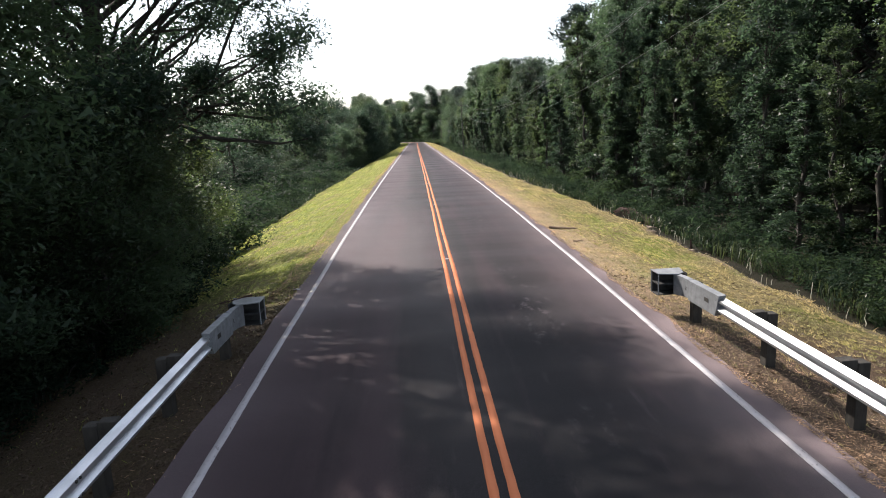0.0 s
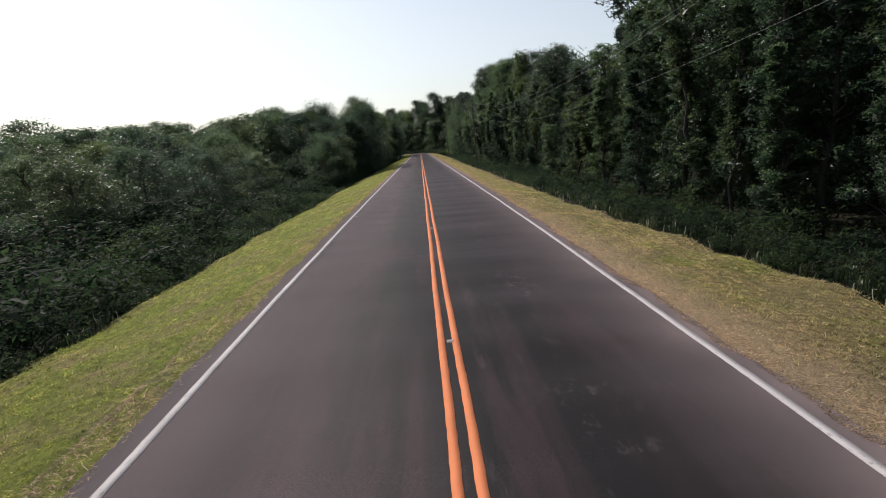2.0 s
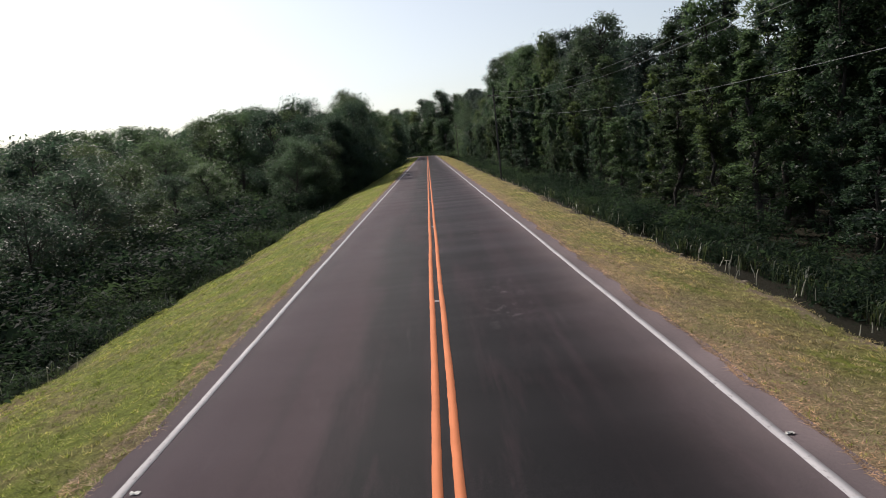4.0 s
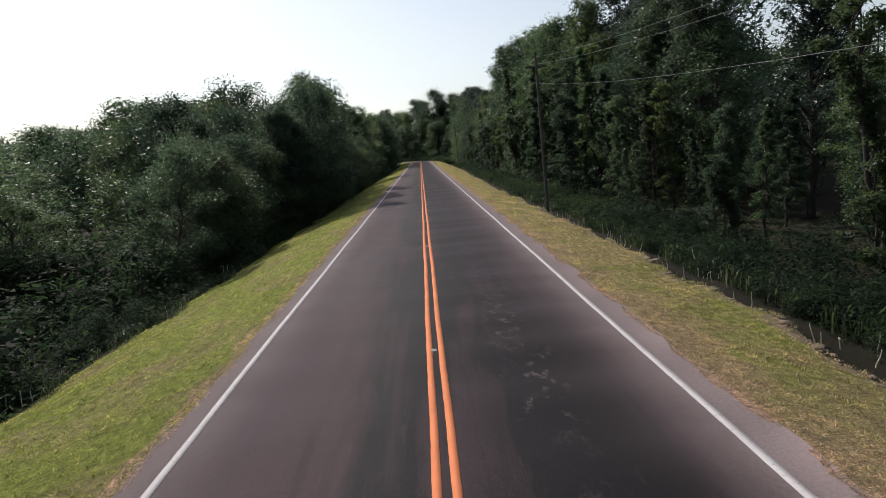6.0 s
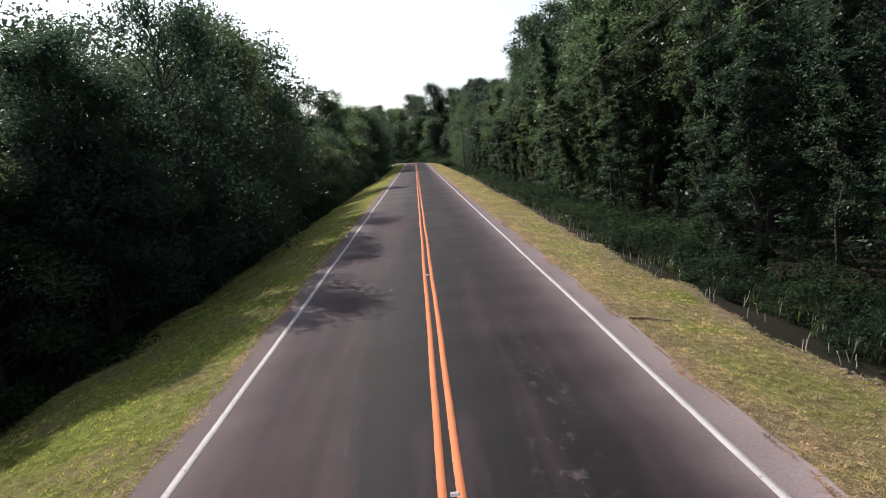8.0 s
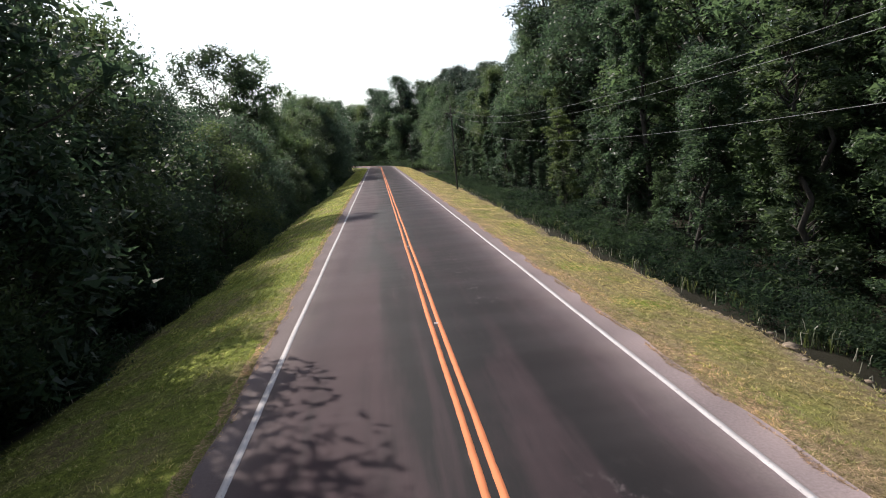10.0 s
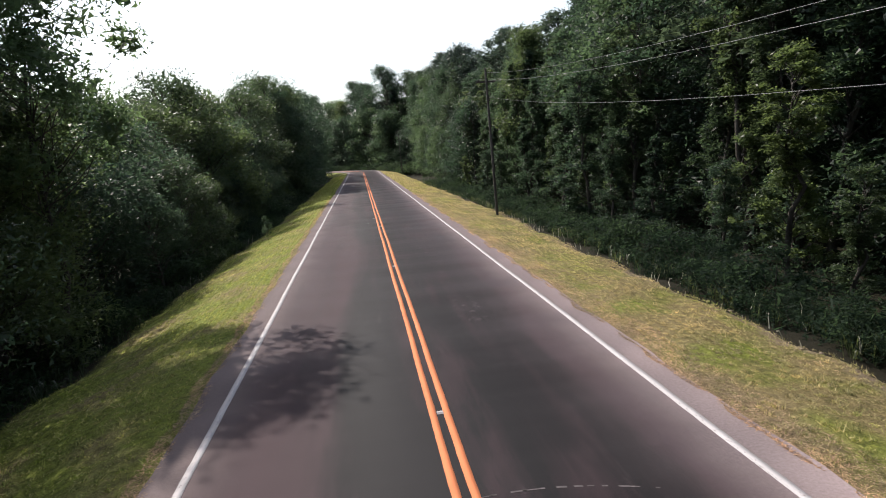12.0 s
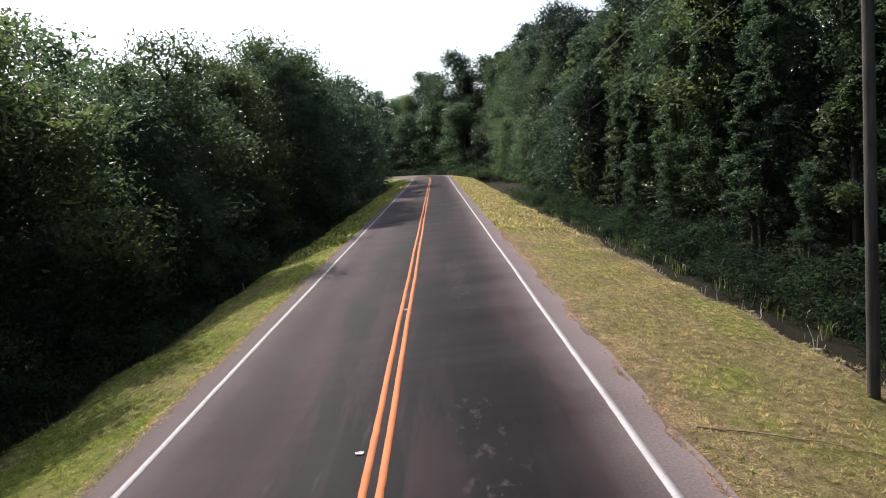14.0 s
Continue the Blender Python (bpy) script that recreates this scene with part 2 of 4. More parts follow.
def plain_grain(name, low, high, scale, rough, metal=0.0, stretch=(1, 1, 1), bump=0.3):
    n = Nodes(name)
    f = n.noise(scale, 6, stretch, 0.65)
    c = n.ramp(f, (0.3, low), (0.7, high))
    c = n.mix(n.ramp(n.noise(scale * 0.12, 4), (0.4, 0.0), (0.7, 0.5)), c, tuple(v * 0.6 for v in low))
    n.set(c, rough, metal)
    n.bump(f, bump, 0.02)
    return n.mat


ASPHALT = asphalt_material()
WHITE = paint_material("white road paint", (0.47, 0.445, 0.455), (0.13, 0.115, 0.115), 0.56)
ORANGE = paint_material("yellow orange road paint", (0.66, 0.215, 0.095), (0.14, 0.085, 0.07), 0.66)
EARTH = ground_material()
TURF = grass_material("mown grass", (0.90, 0.72, 0.42), (0.11, 0.16, 0.024), (0.38, 0.45, 0.088), (0.68, 0.68, 0.26), 0.9)
HAY = grass_material("dry cut grass", (0.93, 0.65, 0.45), (0.16, 0.10, 0.066), (0.50, 0.325, 0.215), (0.82, 0.56, 0.385), 1.0)
LEAF = leaf_material("dark green leaves", (0.029, 0.053, 0.036), (0.046, 0.080, 0.053), 0.56)
LEAF_WARM = leaf_material("olive leaves", (0.033, 0.055, 0.032), (0.053, 0.081, 0.042), 0.54)
LEAF_THIN = leaf_material("thin bright green leaves", (0.028, 0.051, 0.038), (0.042, 0.072, 0.051), 0.64)
LEAF_DARK = leaf_material("dark shrub leaves", (0.015, 0.030, 0.020), (0.028, 0.048, 0.030), 0.5, 0.62, 0.08)
NEEDLE = leaf_material("pine needles", (0.026, 0.044, 0.038), (0.040, 0.064, 0.054), 0.4, 0.42)
BARK = plain_grain("grey brown bark", (0.018, 0.015, 0.012), (0.062, 0.054, 0.045), 9, 0.9, 0.0, (1, 1, 0.25), 0.9)
POLE_WOOD = plain_grain("weathered pole wood", (0.030, 0.027, 0.024), (0.085, 0.078, 0.070), 14, 0.85, 0.0, (1, 1, 0.08), 0.5)
POST_WOOD = plain_grain("dark treated timber", (0.020, 0.017, 0.014), (0.055, 0.048, 0.040), 16, 0.85, 0.0, (1, 1, 0.2), 0.5)
GALVANISED = plain_grain("galvanised steel", (0.50, 0.51, 0.53), (0.74, 0.75, 0.77), 7, 0.36, 0.85, (1, 0.3, 1), 0.05)
DULL_STEEL = plain_grain("dull weathered steel", (0.16, 0.168, 0.18), (0.30, 0.31, 0.325), 9, 0.6, 0.25, (1, 1, 1), 0.08)
WIRE = plain_grain("weathered aluminium wire", (0.12, 0.124, 0.128), (0.22, 0.225, 0.23), 20, 0.5, 0.4)
DRY_STALK = plain_grain("bleached dry stalks", (0.42, 0.39, 0.30), (0.70, 0.66, 0.54), 20, 0.8)
DEAD_WOOD = plain_grain("dead wood", (0.05, 0.035, 0.025), (0.17, 0.12, 0.085), 18, 0.9, 0.0, (1, 1, 1), 0.7)
DRY_WOOD = plain_grain("pale dry wood", (0.20, 0.14, 0.10), (0.42, 0.31, 0.23), 18, 0.9, 0.0, (1, 1, 1), 0.6)
RED_CLAY = plain_grain("red brown roots and clay", (0.020, 0.009, 0.007), (0.060, 0.026, 0.019), 14, 0.95, 0.0, (1, 1, 1), 0.9)
MOSS = plain_grain("grey hanging moss", (0.05, 0.055, 0.045), (0.12, 0.125, 0.10), 12, 0.9)


# ---- shapes ----
def mesh_of(name, verts, faces, material):
    """A mesh from arrays of points and of faces with one count of corners."""
    verts, faces = np.asarray(verts, np.float32), np.asarray(faces, np.int32)
    me = bpy.data.meshes.new(name)
    me.vertices.add(len(verts))
    me.vertices.foreach_set("co", verts.ravel())
    n, k = faces.shape
    me.loops.add(n * k)
    me.loops.foreach_set("vertex_index", faces.ravel())
    me.polygons.add(n)
    me.polygons.foreach_set("loop_start", np.arange(0, n * k, k, dtype=np.int32))
    me.polygons.foreach_set("loop_total", np.full(n, k, np.int32))
    me.materials.append(material)
    me.update(calc_edges=True)
    return me


def smooth(me):
    me.polygons.foreach_set("use_smooth", np.ones(len(me.polygons), bool))
    return me


def child(name, me, parent, label=""):
    ob = new(name, me)
    ob.parent = parent
    return tagged(ob, label)


def part(name, bm, material, parent, label=""):
    me = bpy.data.meshes.new(name)
    bm.to_mesh(me)
    bm.free()
    me.materials.append(material)
    return child(name, me, parent, label)


def tube(points, radii, sides=7):
    """Points and quads of a tapered tube along points."""
    points = np.asarray(points, float)
    along = np.gradient(points, axis=0)
    along /= np.linalg.norm(along, axis=1, keepdims=True) + 1e-9
    ref = np.where(np.abs(along[:, 2:3]) > 0.9, [[1.0, 0, 0]], [[0, 0, 1.0]])
    u = np.cross(along, ref)
    u /= np.linalg.norm(u, axis=1, keepdims=True) + 1e-9
    v = np.cross(along, u)
    a = np.linspace(0, 2 * np.pi, sides, endpoint=False)
    ring = u[:, None] * np.cos(a)[None, :, None] + v[:, None] * np.sin(a)[None, :, None]
    verts = (points[:, None] + ring * np.asarray(radii)[:, None, None]).reshape(-1, 3)
    i, j = np.meshgrid(np.arange(len(points) - 1), np.arange(sides), indexing="ij")
    k = (j + 1) % sides
    faces = np.stack([i * sides + j, i * sides + k, (i + 1) * sides + k, (i + 1) * sides + j], -1).reshape(-1, 4)
    return verts, faces


def joined(pieces):
    verts, faces, n = [], [], 0
    for v, f in pieces:
        verts.append(v)
        faces.append(f + n)
        n += len(v)
    return np.concatenate(verts), np.concatenate(faces)


def leaves(rng, centres, spread, count, length, width, flat=0.5, droop=0.0, inner=0.15):
    """Pointed leaves strewn round centres."""
    pick = rng.integers(0, len(centres), count)
    way = rng.normal(size=(count, 3))
    way /= np.linalg.norm(way, axis=1, keepdims=True)
    c = centres[pick] + way * (inner + (1.12 - inner) * rng.random((count, 1)) ** 0.6) * np.asarray(spread)[pick][:, None] * [1, 1, 0.75]
    a = rng.normal(size=(count, 3)) * [1, 1, 1 - flat] - [0, 0, droop]
    a /= np.linalg.norm(a, axis=1, keepdims=True)
    b = np.cross(a, rng.normal(size=(count, 3)) * [0.6, 0.6, 1])
    b /= np.linalg.norm(b, axis=1, keepdims=True) + 1e-9
    size = rng.uniform(0.6, 1.25, (count, 1))
    l, w = a * length * size / 2, b * width * size / 2
    skew = rng.uniform(-0.7, 0.1, (count, 1))
    verts = np.stack([c - l + w * 0.3, c + w + l * skew, c + l - w * 0.6], 1).reshape(-1, 3)
    return verts, np.arange(count * 3).reshape(-1, 3)


def crown_of(rng, centres, spread, count, leaf):
    """Small leaves outside, larger sprays within."""
    outer = leaves(rng, centres, spread, count, leaf, leaf * 0.95, 0.4, 0.15, 0.3)
    inner = leaves(rng, centres, np.asarray(spread) * 0.62, count // 5, leaf * 2.1, leaf * 1.7, 0.3, 0.1, 0.0)
    return joined([outer, inner])


def path_between(rng, a, b, steps, wobble):
    s = np.linspace(0, 1, steps)[:, None]
    p = np.asarray(a) * (1 - s) + np.asarray(b) * s
    p[1:-1] += rng.normal(size=(steps - 2, 3)) * wobble
    return p


def tree(name, seed, height, bare, crown_w, clumps, count, leaf, material, shape="round", girth=None, moss=0, clump=1.0):
    """A tree at the origin: an Empty with a trunk, which carries its limbs, and a crown of leaves."""
    rng = np.random.default_rng(seed)
    root = new(name)
    girth = girth or height * 0.016
    top = np.array([rng.normal() * height * 0.04, rng.normal() * height * 0.04, height * 0.93])
    spine = path_between(rng, (0, 0, -0.6), top, 9, height * 0.012)
    pieces = [tube(spine, np.linspace(girth, girth * 0.15, 9), 8)]
    centres, spreads = [], []
    for k in range(clumps):
        f = (k + rng.random()) / clumps
        z = bare + (height - bare) * f ** (1.45 if shape == "oak" else 0.85)
        g = (z - bare) / (height - bare)
        if shape == "round":
            r = crown_w * math.sqrt(max(0.08, 1 - (2 * g - 0.85) ** 2 / 1.35))
        elif shape == "oak":
            r = crown_w * (1.08 - 0.45 * g * g)
        elif shape == "tall":
            r = crown_w * (0.75 + 0.35 * math.sin(g * 9 + seed)) * (1.0 if g < 0.75 else 1.0 - (g - 0.75) * 2.6)
        else:
            r = crown_w * (1.05 - g) ** 0.8 * (0.6 + 0.5 * rng.random())
        r *= rng.uniform(0.45, 1.05)
        a = rng.random() * 2 * math.pi
        c = np.array([math.cos(a) * r, math.sin(a) * r, z])
        base = spine[0] + (spine[-1] - spine[0]) * min(0.97, max(0.32 if shape == "oak" else 0.12, (z - r * (0.55 if shape != "pine" else 0.1)) / height))
        c[:2] += base[:2]
        centres.append(c)
        spreads.append(clump * crown_w * rng.uniform(0.24, 0.42) * (1 if shape != "pine" else 0.95 - 0.45 * g))
        limb = tube(path_between(rng, base, c, 5, r * 0.06), np.linspace(girth * 0.26, girth * 0.04, 5), 5)
        if shape == "oak":
            child("limb", smooth(mesh_of("limb", *limb, BARK)), root)
        else:
            pieces.append(limb)
    v, f = joined(pieces)
    child("trunk", smooth(mesh_of("trunk", v, f, BARK)), root)
    v, f = crown_of(rng, np.array(centres), spreads, count, leaf)
    child("crown", smooth(mesh_of("crown", v, f, material)), root)
    if moss:
        strands = []
        for k in range(moss):
            c = centres[rng.integers(len(centres))] * [0.8, 0.8, 1] + rng.normal(size=3) * [0.3, 0.3, 0.2]
            n = rng.uniform(0.4, 1.1)
            strands.append(tube([c, c - [0.03, 0, n * 0.5], c - [0.0, 0.04, n]], [0.012, 0.028, 0.004], 4))
        v, f = joined(strands)
        tagged(child("hanging_moss", mesh_of("hanging_moss", v, f, MOSS), root, "grey hanging moss"), kind="stuff")
    return root


def shrub(name, seed, height, width, count, leaf, material):
    rng = np.random.default_rng(seed)
    root = new(name)
    pieces, centres, spreads = [], [], []
    for k in range(14):
        a, r = rng.random() * 6.283, width * math.sqrt(rng.random())
        z = height * rng.uniform(0.25, 0.9) * (1.1 - 0.5 * r / width)
        c = np.array([math.cos(a) * r, math.sin(a) * r, z])
        centres.append(c)
        spreads.append(height * rng.uniform(0.2, 0.36))
        pieces.append(tube(path_between(rng, (c[0] * 0.3, c[1] * 0.3, -0.3), c, 4, 0.05), [0.035, 0.028, 0.02, 0.008], 5))
    v, f = joined(pieces)
    child("stem", smooth(mesh_of("stem", v, f, BARK)), root)
    v, f = crown_of(rng, np.array(centres), spreads, count, leaf)
    child("foliage", smooth(mesh_of("foliage", v, f, material)), root)
    return root


# ---- plan ----
LEFT_LINE, RIGHT_LINE = -3.335, 3.365
BEND_Y, BEND_R = 300.0, 85.0


def rise(y):
    """Height of the road, which dips towards the bridge."""
    return -0.0308 * 12.0 * np.logaddexp(0.0, (19.2 - np.asarray(y, float)) / 12.0)


def road_place(s, d):
    """The point s metres along the road and d metres to its right."""
    s, d = np.asarray(s, float), np.asarray(d, float)
    a = np.clip((s - BEND_Y) / BEND_R, 0, math.pi / 2)
    past = np.maximum(0, s - BEND_Y - BEND_R * math.pi / 2)
    x = np.where(s < BEND_Y, d, -BEND_R + (BEND_R + d) * np.cos(a) - past)
    y = np.where(s < BEND_Y, s, BEND_Y + (BEND_R + d) * np.sin(a))
    return x, y, rise(np.minimum(y, s)) + 0 * x


def off_road(x, y):
    """Distance to the right of the road's centre line (left: minus)."""
    x, y = np.asarray(x, float), np.asarray(y, float)
    r = np.hypot(x + BEND_R, np.maximum(0, y - BEND_Y))
    turned = np.where(x > -BEND_R, r - BEND_R, y - BEND_Y - BEND_R)
    return np.where(y < BEND_Y, x, turned)


def shoulder(s, side):
    """Width of asphalt outside the edge line."""
    s = np.asarray(s, float)
    if side > 0:
        return np.interp(s, [0, 25, 35, 45, 80, 110, 150, 190, 300], [0.45, 0.27, 0.24, 0.40, 0.50, 0.54, 0.5, 0.54, 0.5]) + 0.03 * np.sin(s * 1.3) + 0.02 * np.sin(s * 3.1)
    return np.interp(s, [0, 30, 110, 150, 300], [0.42, 0.28, 0.40, 0.48, 0.42]) + 0.03 * np.sin(s * 1.1 + 1) + 0.02 * np.sin(s * 2.7)


def border(y, side):
    """Where the mown verge ends and the woods begin, from the centre line."""
    y = np.asarray(y, float)
    if side > 0:
        w = np.interp(y, [0, 28, 42, 50, 70, 100, 120, 150, 165, 185, 200, 215, 230], [8.7, 8.6, 8.0, 7.1, 6.8, 7.1, 6.8, 7.3, 7.5, 8.1, 8.7, 8.3, 7.9])
        return w + 0.16 * np.sin(y * 0.8) + 0.10 * np.sin(y * 2.3 + 1)
    w = np.interp(y, [0, 14, 30, 105, 125, 150, 180, 200, 230], [8.4, 8.8, 9.2, 9.1, 8.7, 8.5, 8.3, 7.3, 7.0])
    return w + 0.2 * np.sin(y * 0.6 + 2) + 0.10 * np.sin(y * 1.9)


def ground_height(x, y):
    d = off_road(x, y)
    base = rise(y)
    right = np.interp(d, [0, 3.7, 5.3, 7.5, 9.0, 12, 30, 200], [-0.12, -0.05, -0.22, -0.62, -1.0, -1.6, -1.8, -1.0])
    left = np.interp(-d, [0, 3.65, 5.0, 6.5, 8.0, 9.5, 11.5, 16, 60, 200], [-0.12, -0.05, -0.22, -0.58, -1.02, -1.5, -2.5, -3.0, -3.0, -1.5])
    # a low eroded step where the right-hand verge ends
    right = right - 0.34 * np.clip((d - border(y, 1) - 0.05) / 0.4, 0, 1)
    h = np.where(d > 0, right, left)
    far = np.clip((np.abs(d) - 3.9) / 3, 0, 1)
    bumps = 0.10 * np.sin(x * 0.9 + 0.6 * y) * np.sin(y * 0.37 + x * 0.2) + 0.05 * np.sin(x * 2.3 - y * 1.7)
    return base + h + far * bumps


def build_ground():
    near = np.concatenate([np.arange(-14, -3, 0.4), np.arange(-3, 3.2, 2.0), np.arange(3.4, 14, 0.4)])
    xs = np.concatenate([[-3000, -1200, -500, -220, -120, -80, -60, -45, -35, -28, -22, -18, -16], near, [16, 18, 22, 28, 36, 48, 70, 110, 200, 500, 1200, 3000]])
    ys = np.concatenate([[-3000, -1000, -300, -100, -60, -40, -30], np.arange(-22, 240, 0.9), np.arange(240, 420, 3.0), [430, 450, 480, 540, 640, 900, 1500, 3000, 4500]])
    X, Y = np.meshgrid(xs, ys)
    Z = ground_height(X, Y)
    verts = np.stack([X, Y, Z], -1).reshape(-1, 3)
    n = len(xs)
    i, j = np.meshgrid(np.arange(len(ys) - 1), np.arange(n - 1), indexing="ij")
    faces = np.stack([i * n + j, i * n + j + 1, (i + 1) * n + j + 1, (i + 1) * n + j], -1).reshape(-1, 4)
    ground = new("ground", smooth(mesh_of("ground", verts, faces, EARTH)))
    D = off_road(X, Y)
    beyond = np.abs(D) - np.where(D > 0, border(Y, 1), border(Y, -1))
    ground.data.attributes.new("beyond", "FLOAT", "POINT").data.foreach_set("value", beyond.astype(np.float32).ravel())
    tagged(ground, "grassy embankment and dark forest floor beside the road", "ground", kind="structure")


def ribbon(s, left, right, lift, thick):
    """A slab along the road between two offsets."""
    rows = []
    for d, z in ((left, -thick), (left, 0.0), (right, 0.0), (right, -thick)):
        x, y, h = road_place(s, d)
        rows.append(np.stack([x, y, h + z + lift], -1))
    verts = np.stack(rows, 1).reshape(-1, 3)
    k = len(s)
    i = np.arange(k - 1)[:, None]
    faces = np.concatenate([np.stack([i * 4 + a, i * 4 + a + 1, i * 4 + a + 5, i * 4 + a + 4], -1).reshape(-1, 4) for a in range(3)])
    return verts, faces


def build_road():
    s = np.concatenate([np.arange(-60, 240, 0.5), np.arange(240, 560, 2.0)])
    v, f = ribbon(s, LEFT_LINE - 0.05 - shoulder(s, -1), RIGHT_LINE + 0.05 + shoulder(s, 1), 0.0, 0.14)
    road = tagged(new("road", mesh_of("road", v, f, ASPHALT)), "dark grey asphalt road with worn lighter patches", "road", kind="structure")
    s = np.concatenate([np.arange(-40, 240, 0.16), np.arange(240, 560, 2.0)])
    wave = 0.007 * np.sin(s * 0.53) + 0.002 * np.sin(s * 1.7)
    rag = np.random.default_rng(44).normal(size=(4, 2, len(s))) * 0.002
    for k, (d, w, m, text) in enumerate(((LEFT_LINE, 0.112, WHITE, "worn white edge line"), (RIGHT_LINE, 0.112, WHITE, "worn white edge line"),
                          (-0.105, 0.105, ORANGE, "orange-yellow centre line"), (0.105, 0.105, ORANGE, "orange-yellow centre line"))):
        v, f = ribbon(s, d - w / 2 + wave + rag[k, 0], d + w / 2 + wave + rag[k, 1], 0.005, 0.004)
        child("edge_line" if m is WHITE else "centre_line", mesh_of("line", v, f, m), road, text)


build_ground()
build_road()


# ---- grass on the verges ----
def build_grass(name, label, material, seed, count, sides, y_range, height, width, tilt=0.75, tufts=0.0):
    rng = np.random.default_rng(seed)
    bands = [(lo, hi, int(count * share)) for lo, hi, share in sides]
    # offsets are counted from the ragged edge of the asphalt
    y = y_range[0] + (y_range[1] - y_range[0]) * rng.random(sum(b[2] for b in bands))
    out = np.concatenate([np.sign(lo + hi) * (abs(lo) + (abs(hi) - abs(lo)) * rng.random(k) ** (1.0 if abs(hi) > 3 else 1.7)) for lo, hi, k in bands])
    if not tufts and max(abs(b[1]) for b in bands) < 3:
        out = out * np.interp(y, [36, 62], [1.0, 0.5])
    rag = 0.035 * np.sin(y * 1.9) + 0.03 * np.sin(y * 5.3 + 1) - 0.03
    x = np.where(out > 0, RIGHT_LINE + shoulder(y, 1) + out + rag, LEFT_LINE - shoulder(y, -1) + out - rag)
    if tufts:
        beside = np.where(out > 0, np.clip(1.25 - out / np.interp(y, [12, 18, 40, 62], [2.6, 1.6, 1.4, 0.6]), 0, 0.94), np.clip(1.1 + out / 0.5, 0, 0.85))
        bare = rng.random(len(x)) < beside * (0.75 + 0.25 * np.sin(y * 0.21 + 2.0 * np.sin(y * 0.07)))
        x, y, out = x[~bare], y[~bare], out[~bare]
    inside = np.abs(x) < np.where(x > 0, border(y, 1), border(y, -1)) + rng.normal(size=len(x)) * 0.18
    x, y, out = x[inside], y[inside], out[inside]
    keep = (x > 0) | (y + 0.3 * x > 11.5 + 3.0 * rng.random(len(x))) | (rng.random(len(x)) < 0.05)
    x, y = x[keep], y[keep]
    if tufts:  # gathers the blades into tufts
        cell = np.stack([np.round(x / 0.26), np.round(y / 0.26)])
        jog = np.sin(cell[0] * 12.9898 + cell[1] * 78.233) * 43758.5453
        jog -= np.floor(jog)
        jog2 = np.sin(cell[0] * 39.346 + cell[1] * 11.135) * 24634.6345
        jog2 -= np.floor(jog2)
        x = x + (cell[0] * 0.26 + (jog - 0.5) * 0.22 - x) * tufts
        y = y + (cell[1] * 0.26 + (jog2 - 0.5) * 0.22 - y) * tufts
        tall = 0.4 + 1.15 * jog * jog2 ** 0.5
    else:
        tall = 1.0
    onto = (x > -3.9 + 0.0 * y) & (x < 3.9)
    z = np.where(onto & (np.abs(x) < np.where(x > 0, RIGHT_LINE + 0.05 + shoulder(y, 1), -LEFT_LINE + 0.05 + shoulder(y, -1))), rise(y), ground_height(x, y))
    n = len(x)
    a = rng.random(n) * 6.283
    h = height * rng.uniform(0.4, 1.3, n) * tall
    lean = rng.normal(size=(n, 2)) * h[:, None] * tilt
    c = np.stack([x, y, z + 0.002], -1)
    side = np.stack([np.cos(a), np.sin(a), 0 * a], -1) * width * rng.uniform(0.6, 1.4, (n, 1))
    tip = c + np.concatenate([lean, h[:, None] * (1.0 if tilt < 1.1 else 0.3)], 1)
    verts = np.stack([c - side, c + side, tip], 1).reshape(-1, 3)
    ob = new(name, mesh_of(name, verts, np.arange(n * 3).reshape(-1, 3), material))
    tagged(ob, label, "grass", kind="stuff")


build_grass("grass", "short mown green and straw-coloured grass on both verges", TURF, 5, 1350000,
            [(-6.0, -0.05, 0.55), (0.1, 4.9, 0.45)], (-6, 215), 0.058, 0.0062, 0.85, 0.45)
build_grass("far_grass", "mown grass of the verges towards the bend", TURF, 6, 50000, [(-4.4, -0.05, 0.5), (0.1, 5.4, 0.5)], (215, 300), 0.13, 0.05)
build_grass("dry_grass", "pale cut hay lying along the asphalt edges", HAY, 7, 600000,
            [(-0.7, -0.0, 0.3), (0.0, 1.9, 0.7)], (-6, 215), 0.036, 0.0066, 1.25)
build_grass("straw_rim", "bleached straw along the outer edge of the verge", HAY, 8, 50000, [(2.7, 5.2, 1.0)], (20, 215), 0.05, 0.008, 1.2)
